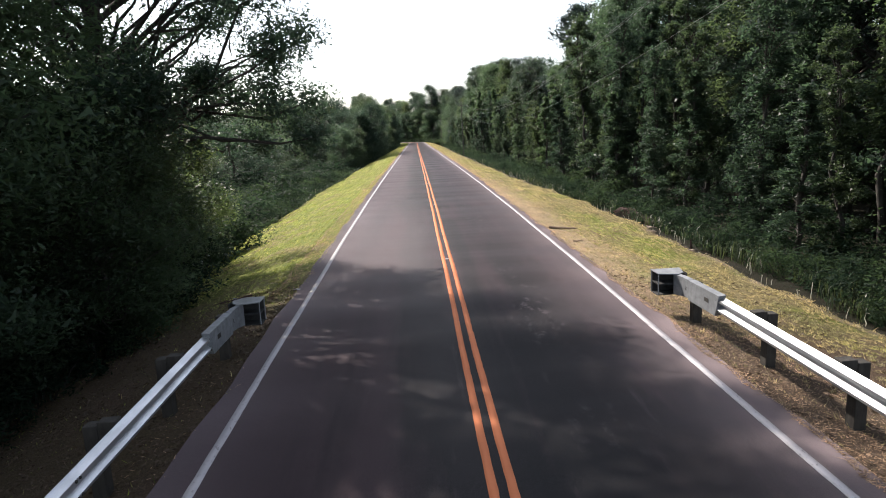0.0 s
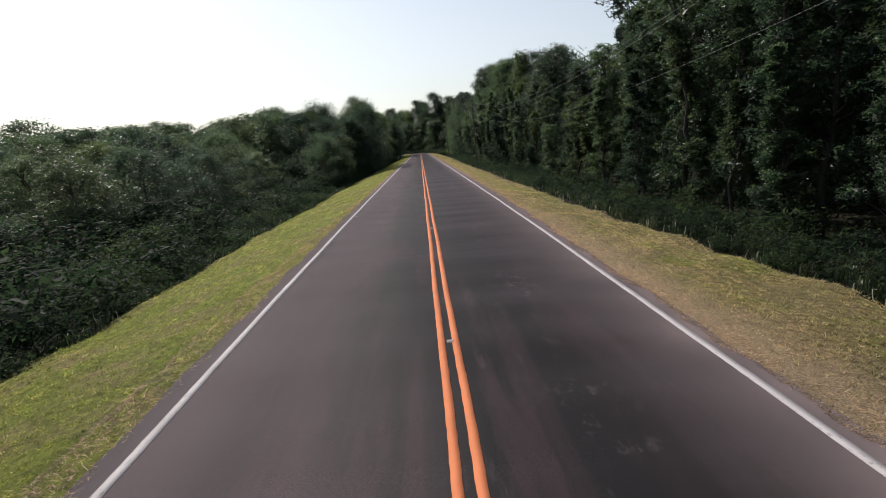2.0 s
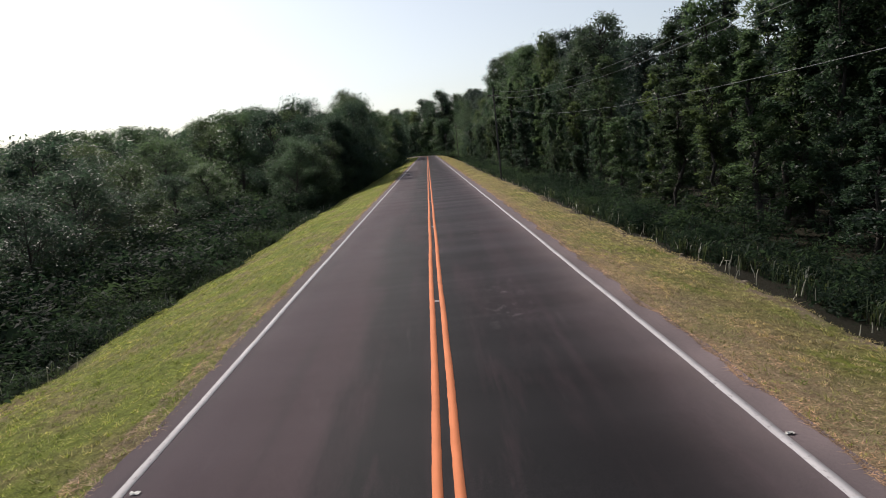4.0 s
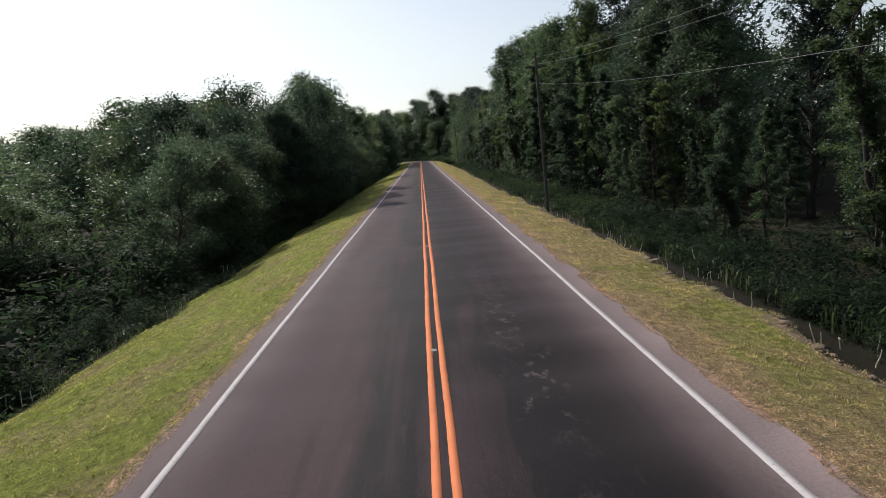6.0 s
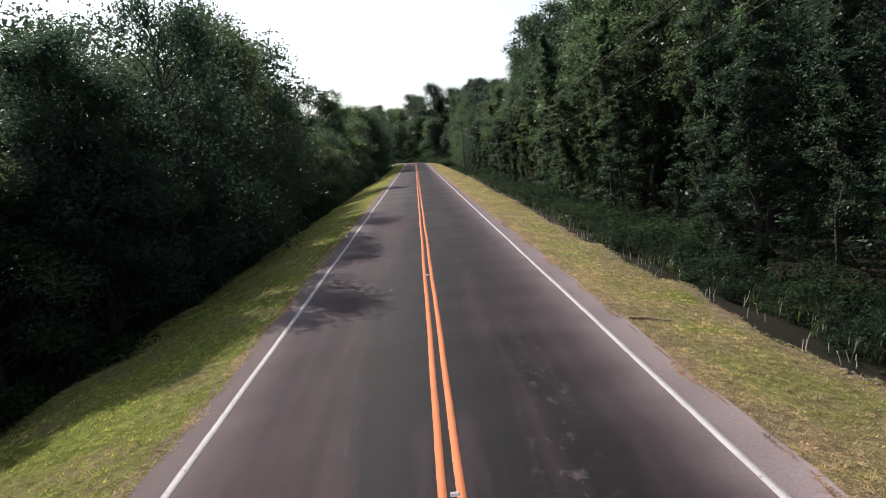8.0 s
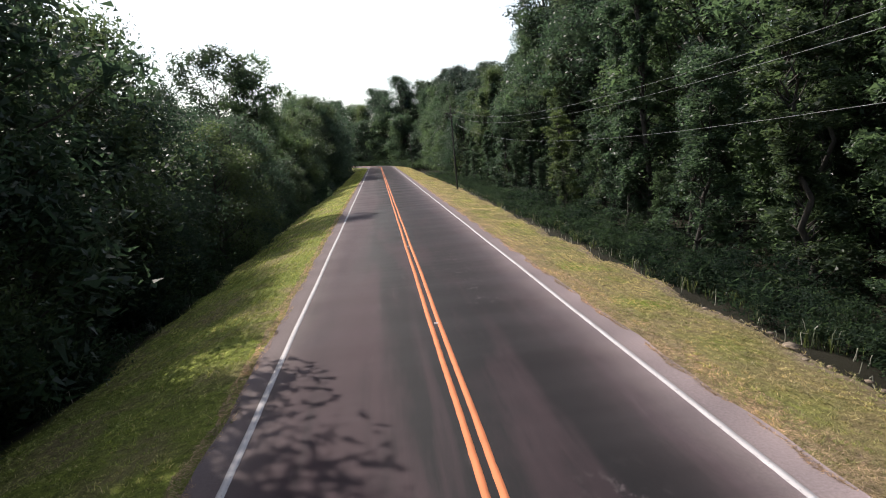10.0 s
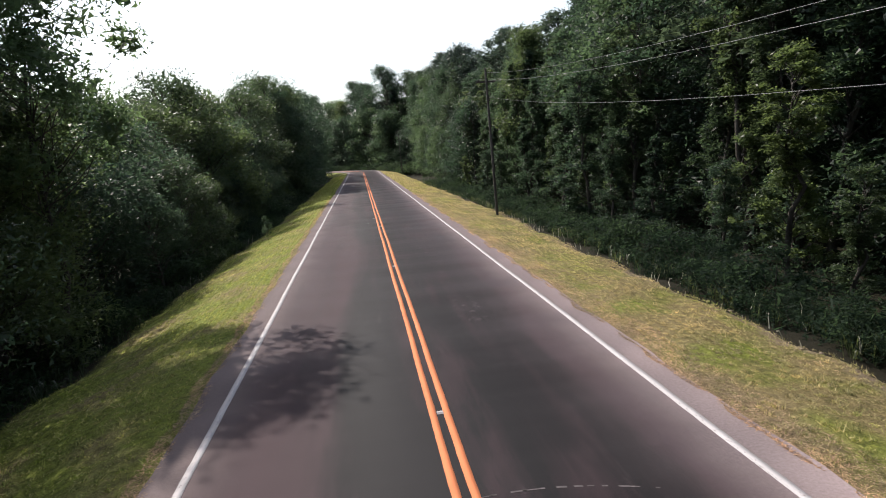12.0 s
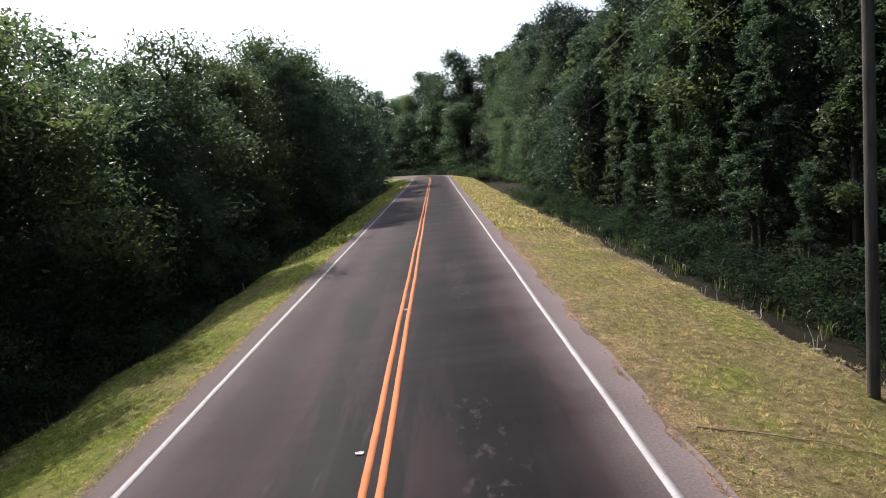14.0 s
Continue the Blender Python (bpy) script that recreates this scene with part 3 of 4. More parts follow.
# ---- trees ----
KINDS = {
    "low": [tree("broadleaf_tree", 11, 10, 0.9, 3.5, 60, 15500, 0.155, LEAF_THIN), tree("broadleaf_tree", 12, 10, 0.6, 3.3, 56, 15500, 0.155, LEAF_WARM),
            tree("broadleaf_tree", 13, 10, 1.2, 3.0, 52, 15000, 0.15, LEAF_THIN)],
    "tall": [tree("forest_tree", 21, 20, 1.0, 4.6, 100, 20000, 0.225, LEAF, "tall"), tree("forest_tree", 22, 20, 0.8, 4.2, 95, 20000, 0.225, LEAF_WARM, "tall"),
             tree("forest_tree", 23, 20, 2.0, 4.3, 90, 20000, 0.225, LEAF, "tall")],
    "pine": [tree("pine_tree", 31, 20, 6.5, 3.6, 90, 10000, 0.28, NEEDLE, "tall", clump=0.9), tree("pine_tree", 32, 20, 8.0, 3.3, 80, 9500, 0.28, NEEDLE, "tall", clump=0.9),
             tree("pine_tree", 33, 20, 5.0, 2.9, 110, 10000, 0.24, NEEDLE, "pine", clump=0.85)],
    "back": [tree("woodland_tree", 61, 18, 0.5, 5.2, 80, 9500, 0.36, LEAF, "tall", clump=1.1), tree("woodland_tree", 62, 18, 0.5, 5.0, 76, 9500, 0.36, LEAF, "round", clump=1.1)],
    "column": [tree("vine_clad_tree", 81, 16, 0.6, 1.7, 62, 8500, 0.21, LEAF, "tall", girth=0.16, clump=1.15), tree("vine_clad_tree", 82, 16, 1.5, 1.5, 56, 8000, 0.21, LEAF_WARM, "tall", girth=0.17, clump=1.1),
               tree("vine_clad_tree", 83, 16, 3.0, 1.9, 54, 7500, 0.21, LEAF, "pine", girth=0.18, clump=1.1)],
    "slim": [tree("slim_tree", 41, 14, 6.0, 3.2, 60, 11000, 0.18, LEAF_WARM, clump=0.85, girth=0.11), tree("slim_tree", 42, 14, 5.8, 2.9, 54, 10000, 0.18, LEAF, clump=0.85, girth=0.10)],
    "shrub": [shrub("shrub", 51, 2.6, 1.7, 2200, 0.13, LEAF_DARK), shrub("shrub", 52, 2.2, 1.9, 2200, 0.12, LEAF_DARK), shrub("shrub", 53, 3.0, 1.5, 2200, 0.13, LEAF_DARK)],
}
FULL = {"low": 10, "tall": 20, "pine": 20, "back": 18, "column": 16, "slim": 14, "shrub": 2.6}
TEXT = {"low": ("dense dark green broadleaf tree at the roadside", "tree"), "tall": ("tall dark forest tree with leafy vines", "tree"),
        "pine": ("tall dark pine with a ragged crown", "pine tree"), "back": ("dark leafy woodland tree deep in the forest", "tree"),
        "column": ("narrow forest-edge tree clad in hanging vines", "tree"),
        "slim": ("slender tree with a thin airy crown", "tree"), "shrub": ("dense dark green roadside shrub", "shrub")}
GROUPS = {"low": "roadside trees", "tall": "forest trees", "pine": "forest pines", "back": "woodland trees", "column": "vine-clad trees", "slim": "slender trees", "shrub": "roadside shrubs"}
plant_rng = random.Random(3)
first_use = set()


def plant(kind, x, y, height=None, wide=1.0, which=None):
    options = KINDS[kind]
    i = which if which is not None else plant_rng.randrange(len(options))
    source = options[i]
    k = (height or FULL[kind]) / FULL[kind]
    z = float(ground_height(x, y)) - 0.05
    turn = Euler((plant_rng.gauss(0, 0.03), plant_rng.gauss(0, 0.03), plant_rng.random() * 6.283))
    m = Matrix.LocRotScale((x, y, z), turn, (k * wide, k * wide, k))
    if (kind, i) in first_use:
        ob = copy_thing(source, m @ Matrix.Diagonal((*source.scale, 1)).inverted())
    else:
        first_use.add((kind, i))
        ob = source
        ob.matrix_basis = m
    return tagged(ob, *TEXT[kind], GROUPS[kind])


def bent(s, d):
    x, y, _ = road_place(s, d)
    return float(x), float(y)


def rows_of(kind, s0, s1, step, d, heights, wide=1.0, jitter=0.35, spread=1.0, vary=(0.84, 1.12)):
    """A ragged row of plants along the road; heights: one, or (s, height) pairs along it."""
    plant_rng.seed(f"{kind} {s0} {s1} {step}")
    s = s0
    while s < s1:
        h = heights if isinstance(heights, (int, float)) else float(np.interp(s, *zip(*heights)))
        along = s + plant_rng.uniform(-jitter, jitter) * step
        x, y = bent(along, (float(d(along)) if callable(d) else d) + plant_rng.uniform(-spread, spread))
        plant(kind, x, y, h * plant_rng.uniform(*vary), wide)
        s += step


# right-hand forest
rows_of("shrub", 0, 250, 2.7, lambda s: border(s, 1) + 2.7, 1.5, 1.1, spread=0.4)
rows_of("shrub", 1, 250, 3.4, lambda s: border(s, 1) + 4.2, 2.2, 1.2, spread=0.6)
rows_of("column", 4, 235, 4.6, 13.4, [(0, 8.0), (80, 7.0), (92, 4.5), (104, 4.5), (116, 7.5), (150, 8.5)], 1.6, 0.5, 1.2, (0.45, 1.2))
rows_of("column", 3, 250, 4.3, 15.2, [(0, 13.0), (60, 14.0), (80, 12.5), (90, 6.5), (106, 6.5), (118, 12.0), (150, 15.0), (250, 15.0)], 1.15, 0.55, 1.4, (0.6, 1.1))
rows_of("column", 6, 250, 6.1, 17.6, [(0, 16.0), (80, 14.5), (90, 7.0), (106, 7.0), (118, 14.0), (150, 18.0), (250, 17.0)], 1.2, 0.55, 1.2, (0.65, 1.02))
rows_of("back", 238, 335, 9.0, 15.5, 11.0, 1.1, spread=0.8)
SKYLINE = [(0, 21), (60, 22.5), (75, 20.5), (84, 16.5), (93, 15.0), (103, 16.5), (114, 19.0), (140, 23.5), (170, 26.5), (198, 27), (206, 24.5), (218, 21), (250, 22), (280, 27), (300, 29)]
TALLS = sorted([(s, h * 0.80) for s, h in SKYLINE if not 80 < s < 110] + [(88, 7.0), (106, 7.0)])
rows_of("tall", 6, 335, 7.5, 19.5, TALLS, 1.15, spread=1.2)
rows_of("pine", 10, 335, 9.0, 21.5, sorted([(s, h * 0.95) for s, h in SKYLINE] + [(148, 20.5), (158, 21.5), (164, 24.5)]), 1.15, spread=2.0, vary=(0.88, 1.05))
rows_of("back", 14, 340, 8.0, 28.5, TALLS, 1.15, spread=1.5)
# left-hand wetland and woods
rows_of("shrub", 22, 250, 2.9, lambda s: -border(s, -1) - 1.5, 1.7, 1.15, spread=0.5)
rows_of("shrub", 10, 114, 3.4, -13.0, 2.6, 1.35, 0.4, 1.2, (0.6, 1.5))
rows_of("shrub", 20, 116, 4.2, -15.8, 3.3, 1.4, 0.4, 1.4, (0.6, 1.5))
rows_of("shrub", 24, 120, 4.6, -21.5, 3.8, 1.6, 0.4, 1.8, (0.6, 1.5))
rows_of("low", 34, 100, 7.0, -19.5, [(30, 5.4), (70, 6.4), (95, 7.0), (112, 8.0)], 1.3, spread=2.0)
rows_of("low", 26, 108, 7.0, -27.0, [(30, 6.6), (80, 8.0), (112, 9.0)], 1.3, spread=2.5)
rows_of("back", 28, 112, 9.0, -40.0, [(30, 8.0), (80, 9.5), (112, 10.5)], 1.4, spread=3.0)
rows_of("back", 40, 210, 11.0, -54.0, [(40, 9.5), (130, 13.0), (200, 15)], 1.5, spread=5)
rows_of("back", 30, 300, 14.0, -76.0, [(30, 11.0), (200, 16)], 1.7, spread=6)
rows_of("low", 99, 152, 3.5, -12.6, [(99, 6.8), (106, 8.0), (118, 9.2), (130, 10.6), (142, 12.0), (152, 12.0)], 1.0, spread=0.7)
rows_of("low", 103, 152, 4.0, -10.9, [(103, 6.5), (115, 7.5), (152, 6.5)], 1.0, spread=0.5)


def tree_line(kinds, step, behind, lift):
    """Trees along the slanting far edge of the wetland."""
    xs, ys = np.array([10.5, 15, 22, 30, 38, 48, 64, 84, 115]), np.array([114.0, 120, 127, 134, 144, 164, 177, 180, 184])
    run = np.concatenate([[0], np.cumsum(np.hypot(np.diff(xs), np.diff(ys)))])
    plant_rng.seed(f"line {behind}")
    for k, at in enumerate(np.arange(0, run[-1], step)):
        x = np.interp(at, run, xs) + plant_rng.uniform(-1.5, 1.5) - behind * 0.5
        y = np.interp(at, run, ys) + plant_rng.uniform(-1.5, 1.5) + behind
        kind = kinds[k % len(kinds)]
        plant(kind, -max(x, 11.5), y, lift * (0.84 if at < 24 else 1.0) * plant_rng.uniform(0.86, 1.14), 1.0 if kind != "slim" else 0.9)


tree_line(["low", "low", "back"], 4.6, 1.0, 12.2)
tree_line(["low", "back", "low"], 6.0, 7.0, 13.6)
tree_line(["back", "low", "back"], 7.5, 14.0, 15.5)
rows_of("low", 153, 166, 4.6, -12.2, 8.6, 0.95, spread=0.6)
rows_of("low", 166, 186, 5.0, -11.6, 8.6, 1.05, spread=0.8)
rows_of("low", 186, 250, 5.0, -12.8, [(186, 10.6), (205, 11.4), (215, 11.6), (228, 13.5), (240, 17.0), (250, 17.5)], 1.0, spread=0.9)
rows_of("low", 184, 250, 4.2, -10.2, 5.6, 0.95, spread=0.5)
rows_of("back", 252, 330, 7.5, -11.5, [(250, 17.5), (300, 17)], 0.95, spread=0.9)
rows_of("low", 117, 250, 7.0, -16.5, [(110, 11.5), (135, 13.0), (150, 12.0), (158, 10.0), (185, 10.5), (195, 12.5), (330, 13.5)], 1.1, spread=1.6)
rows_of("back", 122, 330, 9.0, -25.0, [(120, 12.5), (150, 12.5), (160, 10.5), (185, 11.0), (330, 13.5)], 1.2, spread=2.5)
# depth of the woods on both sides
def build_deep_woods(name, label, seed, lanes):
    """Crowns of leaves and thin trunks far inside the woods, past counting."""
    rng = np.random.default_rng(seed)
    crowns, trunks = [], []
    for d, s0, s1, h0, h1 in lanes:
        for s in np.arange(s0, s1, 11.0):
            x, y = bent(s + rng.uniform(-4, 4), d + rng.uniform(-4, 4))
            z = float(ground_height(x, y))
            h = (h0 + (h1 - h0) * (s - s0) / (s1 - s0)) * rng.uniform(0.85, 1.12)
            g = rng.random(26)
            a = rng.random(26) * 6.283
            r = h * 0.36 * np.sqrt(np.clip(1 - (2 * g - 0.85) ** 2 / 1.35, 0.05, 1)) * rng.uniform(0.4, 1.0, 26)
            c = np.stack([x + np.cos(a) * r, y + np.sin(a) * r, z + h * (0.08 + 0.86 * g)], -1)
            crowns.append(leaves(rng, c, np.full(26, h * 0.13), 2000, 0.62, 0.5, 0.4, 0.1, 0.2))
            trunks.append(tube([(x, y, z - 0.5), (x, y, z + h * 0.5), (x + 0.2, y, z + h * 0.9)], [h * 0.016, h * 0.011, h * 0.003], 6))
    root = new(name)
    v, f = joined(crowns)
    child("foliage", mesh_of("foliage", v, f, LEAF), root)
    v, f = joined(trunks)
    child("trunks", mesh_of("trunks", v, f, BARK), root)
    tagged(root, label, "woods", kind="stuff")


build_deep_woods("far_woods", "dark green woods reaching back from the right-hand verge", 301, [(38, -10, 330, 13, 14.5), (48, -10, 330, 15, 16.5), (60, -10, 330, 19, 20), (74, -10, 330, 19, 20)])
build_deep_woods("far_woods", "low dark green woods beyond the left-hand wetland", 302, [(-44, 25, 300, 10, 16), (-60, 25, 300, 11.5, 17), (-84, 25, 300, 12, 17), (-34, 136, 320, 14, 15), (-100, 25, 320, 13, 16)])
# woods round the bend
rows_of("shrub", 300, 430, 4.0, 11.0, 4.5, 1.6, spread=1)
rows_of("back", 328, 440, 5.0, 17.0, 18.0, 1.2, spread=2)
rows_of("tall", 332, 440, 6.0, 23.0, 29.0, 1.25, spread=3)
rows_of("back", 330, 450, 9.0, 30.0, 24.0, 1.1, spread=3)
rows_of("back", 330, 450, 12.0, 42.0, 25.0, 1.3, spread=3)
rows_of("back", 330, 420, 8.0, -12.0, 11.0, 1.1, spread=2)
# slender trees above the left-hand woods
plant("low", -9.2, 118.4, 11.0, 0.8, 0)
plant("low", -9.8, 115.0, 9.5, 0.9, 2)
plant("low", -9.8, 127.5, 12.5, 0.9, 1)
plant("slim", -11.0, 131.0, 14.5, 0.9, 0)
plant("low", -10.0, 160, 8.0, 1.0, 1)
plant("low", -9.8, 164.5, 8.5, 1.0, 0)
plant("slim", -13.0, 174.2, 15.0, 1.1, 0)
plant("slim", -9.7, 173.4, 13.6, 0.95, 1)
plant("slim", -17.0, 172, 12.8, 0.95, 0)
plant("slim", -20.5, 168, 14.5, 0.9, 1)
plant("slim", -14.0, 225, 14.5, 1.0, 0)
plant("slim", -9.6, 232, 13.8, 0.9, 1)
plant("low", -11.0, 238, 13.8, 0.75, 0)
plant("low", -11.8, 246, 14.0, 0.75, 2)
plant("low", -12.4, 256, 14.5, 0.75, 1)
plant("low", -13.5, 155, 12.5, 0.85, 0)

# live oak and its dark neighbours beside the bridge end
for seed, x, y, turn, tall, wide, text in ((71, -9.0, 17.3, 40, 19.0, 5.0, "large spreading oak draped with grey hanging moss"), (72, -13.2, 10.5, 200, 18.0, 6.4, "large dark oak with moss leaning over the guardrail")):
    oak = tree("live_oak", seed, tall, 4.9, wide, 165, 120000, 0.115, LEAF, "oak", girth=0.36, moss=110, clump=0.56)
    oak.matrix_basis = pose(x, y, float(ground_height(x, y)), 0, 0, turn)
    tagged(oak, text, "oak tree")
for x, y, h in ((-19, 12, 18), (-15.0, 2, 18), (-13.5, -4, 17), (-19, 6, 17)):
    plant("tall", x, y, h, 1.25)
rows_of("low", 2, 34, 4.5, -16.0, 7.0, 1.3, spread=1.5)
rows_of("low", 8, 24, 3.2, -12.0, 6.0, 1.1, spread=0.5)
for x, y, h in ((-8.9, 6.0, 6.0), (-8.7, 8.7, 6.4), (-9.0, 11.2, 6.3), (-8.5, 13.4, 6.0), (-9.6, 3.0, 6.5), (-7.6, 13.2, 5.2), (-9.6, 18.6, 7.0), (-9.4, 20.8, 6.4), (-10.8, 22.5, 7.4), (-8.8, 15.4, 6.4), (-12.0, 25.5, 7.0), (-11.2, 24.0, 5.0), (-12.6, 28.5, 5.4), (-11.4, 29.0, 3.6), (-12.2, 32.5, 3.8)):
    plant("low", x, y, h, 1.05)
rows_of("shrub", 15, 26, 2.2, -9.2, 2.8, 1.1, spread=0.4)
rows_of("shrub", -2, 15, 1.9, -8.2, 1.5, 1.0, spread=0.4)


# ---- undergrowth ----
def build_undergrowth(name, label, seed, count, lo, hi, y0, y1, height, size, material):
    rng = np.random.default_rng(seed)
    out, y = rng.uniform(abs(lo), abs(hi), count), rng.uniform(y0, y1, count)
    x = math.copysign(1, lo) * (border(y, lo) + out + 0.25 * np.sin(y * 0.7) + 0.15 * np.sin(y * 2.1))
    z = ground_height(x, y) + height * rng.random(count) ** 1.3 * np.clip(out / 2.0, 0.3, 1)
    v, f = leaves(rng, np.stack([x, y, z], -1), np.full(count, 0.05), count, size, size * 0.45, 0.3)
    ob = new(name, mesh_of(name, v, f, material))
    tagged(ob, label, "undergrowth", kind="stuff")


build_undergrowth("undergrowth", "dark weeds and creepers under the right-hand trees", 81, 60000, 1.8, 9.5, -8, 260, 1.1, 0.3, LEAF_DARK)
build_undergrowth("undergrowth", "dark weeds and creepers below the left-hand verge", 82, 60000, -0.5, -9.0, -8, 260, 1.1, 0.3, LEAF_DARK)


build_undergrowth("undergrowth", "low dark weeds along the foot of the right-hand shrubs", 83, 45000, 1.5, 3.2, -8, 260, 0.9, 0.15, LEAF_DARK)
build_undergrowth("undergrowth", "low dark weeds along the foot of the left-hand shrubs", 84, 40000, -0.2, -2.4, -8, 260, 0.8, 0.15, LEAF_DARK)


def build_tall_grass(name, label, seed, count, lo, hi, y0, y1, height, material):
    """Long arching blades among the weeds."""
    rng = np.random.default_rng(seed)
    clump = rng.integers(0, count // 9, count)
    cy, cout = rng.uniform(y0, y1, count // 9 + 1), rng.uniform(abs(lo), abs(hi), count // 9 + 1)
    y = cy[clump] + rng.normal(size=count) * 0.10
    x = math.copysign(1, lo) * (border(y, lo) + cout[clump] + rng.normal(size=count) * 0.10)
    z = ground_height(x, y)
    a = rng.random(count) * 6.283
    h = height * rng.uniform(0.45, 1.2, count)
    out = np.stack([np.cos(a), np.sin(a), 0 * a], -1) * (h * rng.uniform(0.15, 0.6, count))[:, None]
    side = np.stack([-np.sin(a), np.cos(a), 0 * a], -1) * rng.uniform(0.008, 0.02, (count, 1))
    base = np.stack([x, y, z - 0.03], -1)
    mid = base + out * 0.45 + np.stack([0 * h, 0 * h, h * 0.75], -1)
    tip = base + out * 1.25 + np.stack([0 * h, 0 * h, h * rng.uniform(0.55, 1.0, count)], -1)
    verts = np.stack([base - side * 0.6, base + side * 0.6, mid + side, mid - side, tip], 1).reshape(-1, 3)
    k = np.arange(count)[:, None] * 5
    faces = np.concatenate([k + [0, 1, 2], k + [0, 2, 3], k + [3, 2, 4]])
    ob = new(name, mesh_of(name, verts, faces, material))
    tagged(ob, label, "grass", kind="stuff")


BLADE = leaf_material("rank grass blades", (0.022, 0.038, 0.020), (0.060, 0.080, 0.042), 0.4, 0.42)
build_tall_grass("tall_grass", "rank tall grass and reeds in front of the right-hand forest", 85, 12000, 1.6, 4.8, -6, 110, 0.7, BLADE)
build_tall_grass("tall_grass", "rank tall grass along the right-hand forest edge", 86, 8000, 1.6, 4.0, 110, 260, 0.6, BLADE)
build_tall_grass("tall_grass", "tall weeds on the slope below the left-hand verge", 87, 12000, -0.1, -2.2, 14, 240, 0.5, BLADE)


def build_litter():
    """Fallen brown leaves under the oaks, beside the guardrails."""
    rng = np.random.default_rng(90)
    count = 26000
    side = np.where(rng.random(count) < 0.75, -1, 1)
    y = rng.uniform(-8, 15, count)
    x = side * (3.75 + 4.6 * rng.random(count) ** 1.4)
    c = np.stack([x, y, ground_height(x, y) + 0.012 + 0.02 * rng.random(count)], -1)
    v, f = leaves(rng, c, np.full(count, 0.02), count, 0.075, 0.05, 0.9)
    tagged(new("leaf_litter", mesh_of("leaf_litter", v, f, LITTER)), "dry brown fallen leaves beside the guardrails", "leaves", kind="stuff")


LITTER = leaf_material("dry fallen leaves", (0.055, 0.036, 0.024), (0.19, 0.13, 0.085), 0.15, 0.7)
build_litter()


def build_clods():
    """Lumps of broken sandy soil along the eroded rim of the right-hand verge."""
    rng = np.random.default_rng(88)
    ball = np.array([(1, 0, 0), (-1, 0, 0), (0, 1, 0), (0, -1, 0), (0, 0, 1), (0, 0, -1), (0.7, 0.7, 0.5), (-0.7, 0.6, 0.5), (0.6, -0.7, 0.5), (-0.7, -0.7, 0.5)])
    tris = np.array([(4, 6, 7), (4, 7, 9), (4, 9, 8), (4, 8, 6), (6, 2, 7), (7, 1, 9), (9, 3, 8), (8, 0, 6), (6, 0, 2), (7, 2, 1), (9, 1, 3), (8, 3, 0)])
    pieces = []
    while len(pieces) < 1100:
        y = rng.uniform(16, 235)
        if math.sin(y * 0.33) + math.sin(y * 0.91 + 1) + rng.normal() * 0.5 < -0.2:
            continue
        x = float(border(y, 1)) + rng.normal() * 0.2 + 0.05
        size = 0.034 * rng.lognormal(0, 0.55)
        shape = ball * rng.uniform(0.65, 1.25, ball.shape) * size * [1.3, 1.7, 0.45]
        pieces.append((shape + [x, y, float(ground_height(x, y)) + size * 0.25], tris))
    v, f = joined(pieces)
    tagged(new("soil_clods", mesh_of("soil_clods", v, f, CLOD)), "broken pale sandy clods along the eroded verge rim", "soil", kind="stuff")


CLOD = plain_grain("dry sandy soil", (0.06, 0.042, 0.03), (0.30, 0.235, 0.175), 11, 0.95, 0.0, (1, 1, 1), 0.8)
build_clods()


# ---- guardrails ----
# near-black steel whose colour stands for the shade inside the end heads
SHADED_STEEL = plain_grain("steel darkened for shade", (0.012, 0.012, 0.013), (0.035, 0.035, 0.036), 12, 0.8)
def box_bm(x0, x1, y0, y1, z0, z1, bevel=0.006):
    bm = bmesh.new()
    bmesh.ops.create_cube(bm, size=1.0, matrix=Matrix.Translation(((x0 + x1) / 2, (y0 + y1) / 2, (z0 + z1) / 2)) @ Matrix.Diagonal((x1 - x0, y1 - y0, z1 - z0, 1)))
    if bevel:
        bmesh.ops.bevel(bm, geom=list(bm.edges), offset=bevel, segments=1, affect="EDGES")
    return bm


def beam_bm(side, y0, y1, x):
    """One length of steel rail with two ridges facing the road (side: -1 faces left)."""
    outline = [(0.0, 0.0), (0.02, 0.02), (0.075, 0.055), (0.08, 0.09), (0.015, 0.135), (0.015, 0.175), (0.08, 0.22), (0.075, 0.255), (0.02, 0.29), (0.0, 0.31)]
    bm = bmesh.new()
    rings = []
    for y in (y0, y1):
        z = float(rise(y)) + 0.42
        front = [bm.verts.new((x + side * o, y, z + h)) for o, h in outline]
        back = [bm.verts.new((x + side * (o - 0.006), y, z + h)) for o, h in reversed(outline)]
        rings.append(front + back)
    n = len(rings[0])
    for i in range(n):
        bm.faces.new((rings[0][i], rings[0][(i + 1) % n], rings[1][(i + 1) % n], rings[1][i]))
    bmesh.ops.recalc_face_normals(bm, faces=list(bm.faces))
    return bm


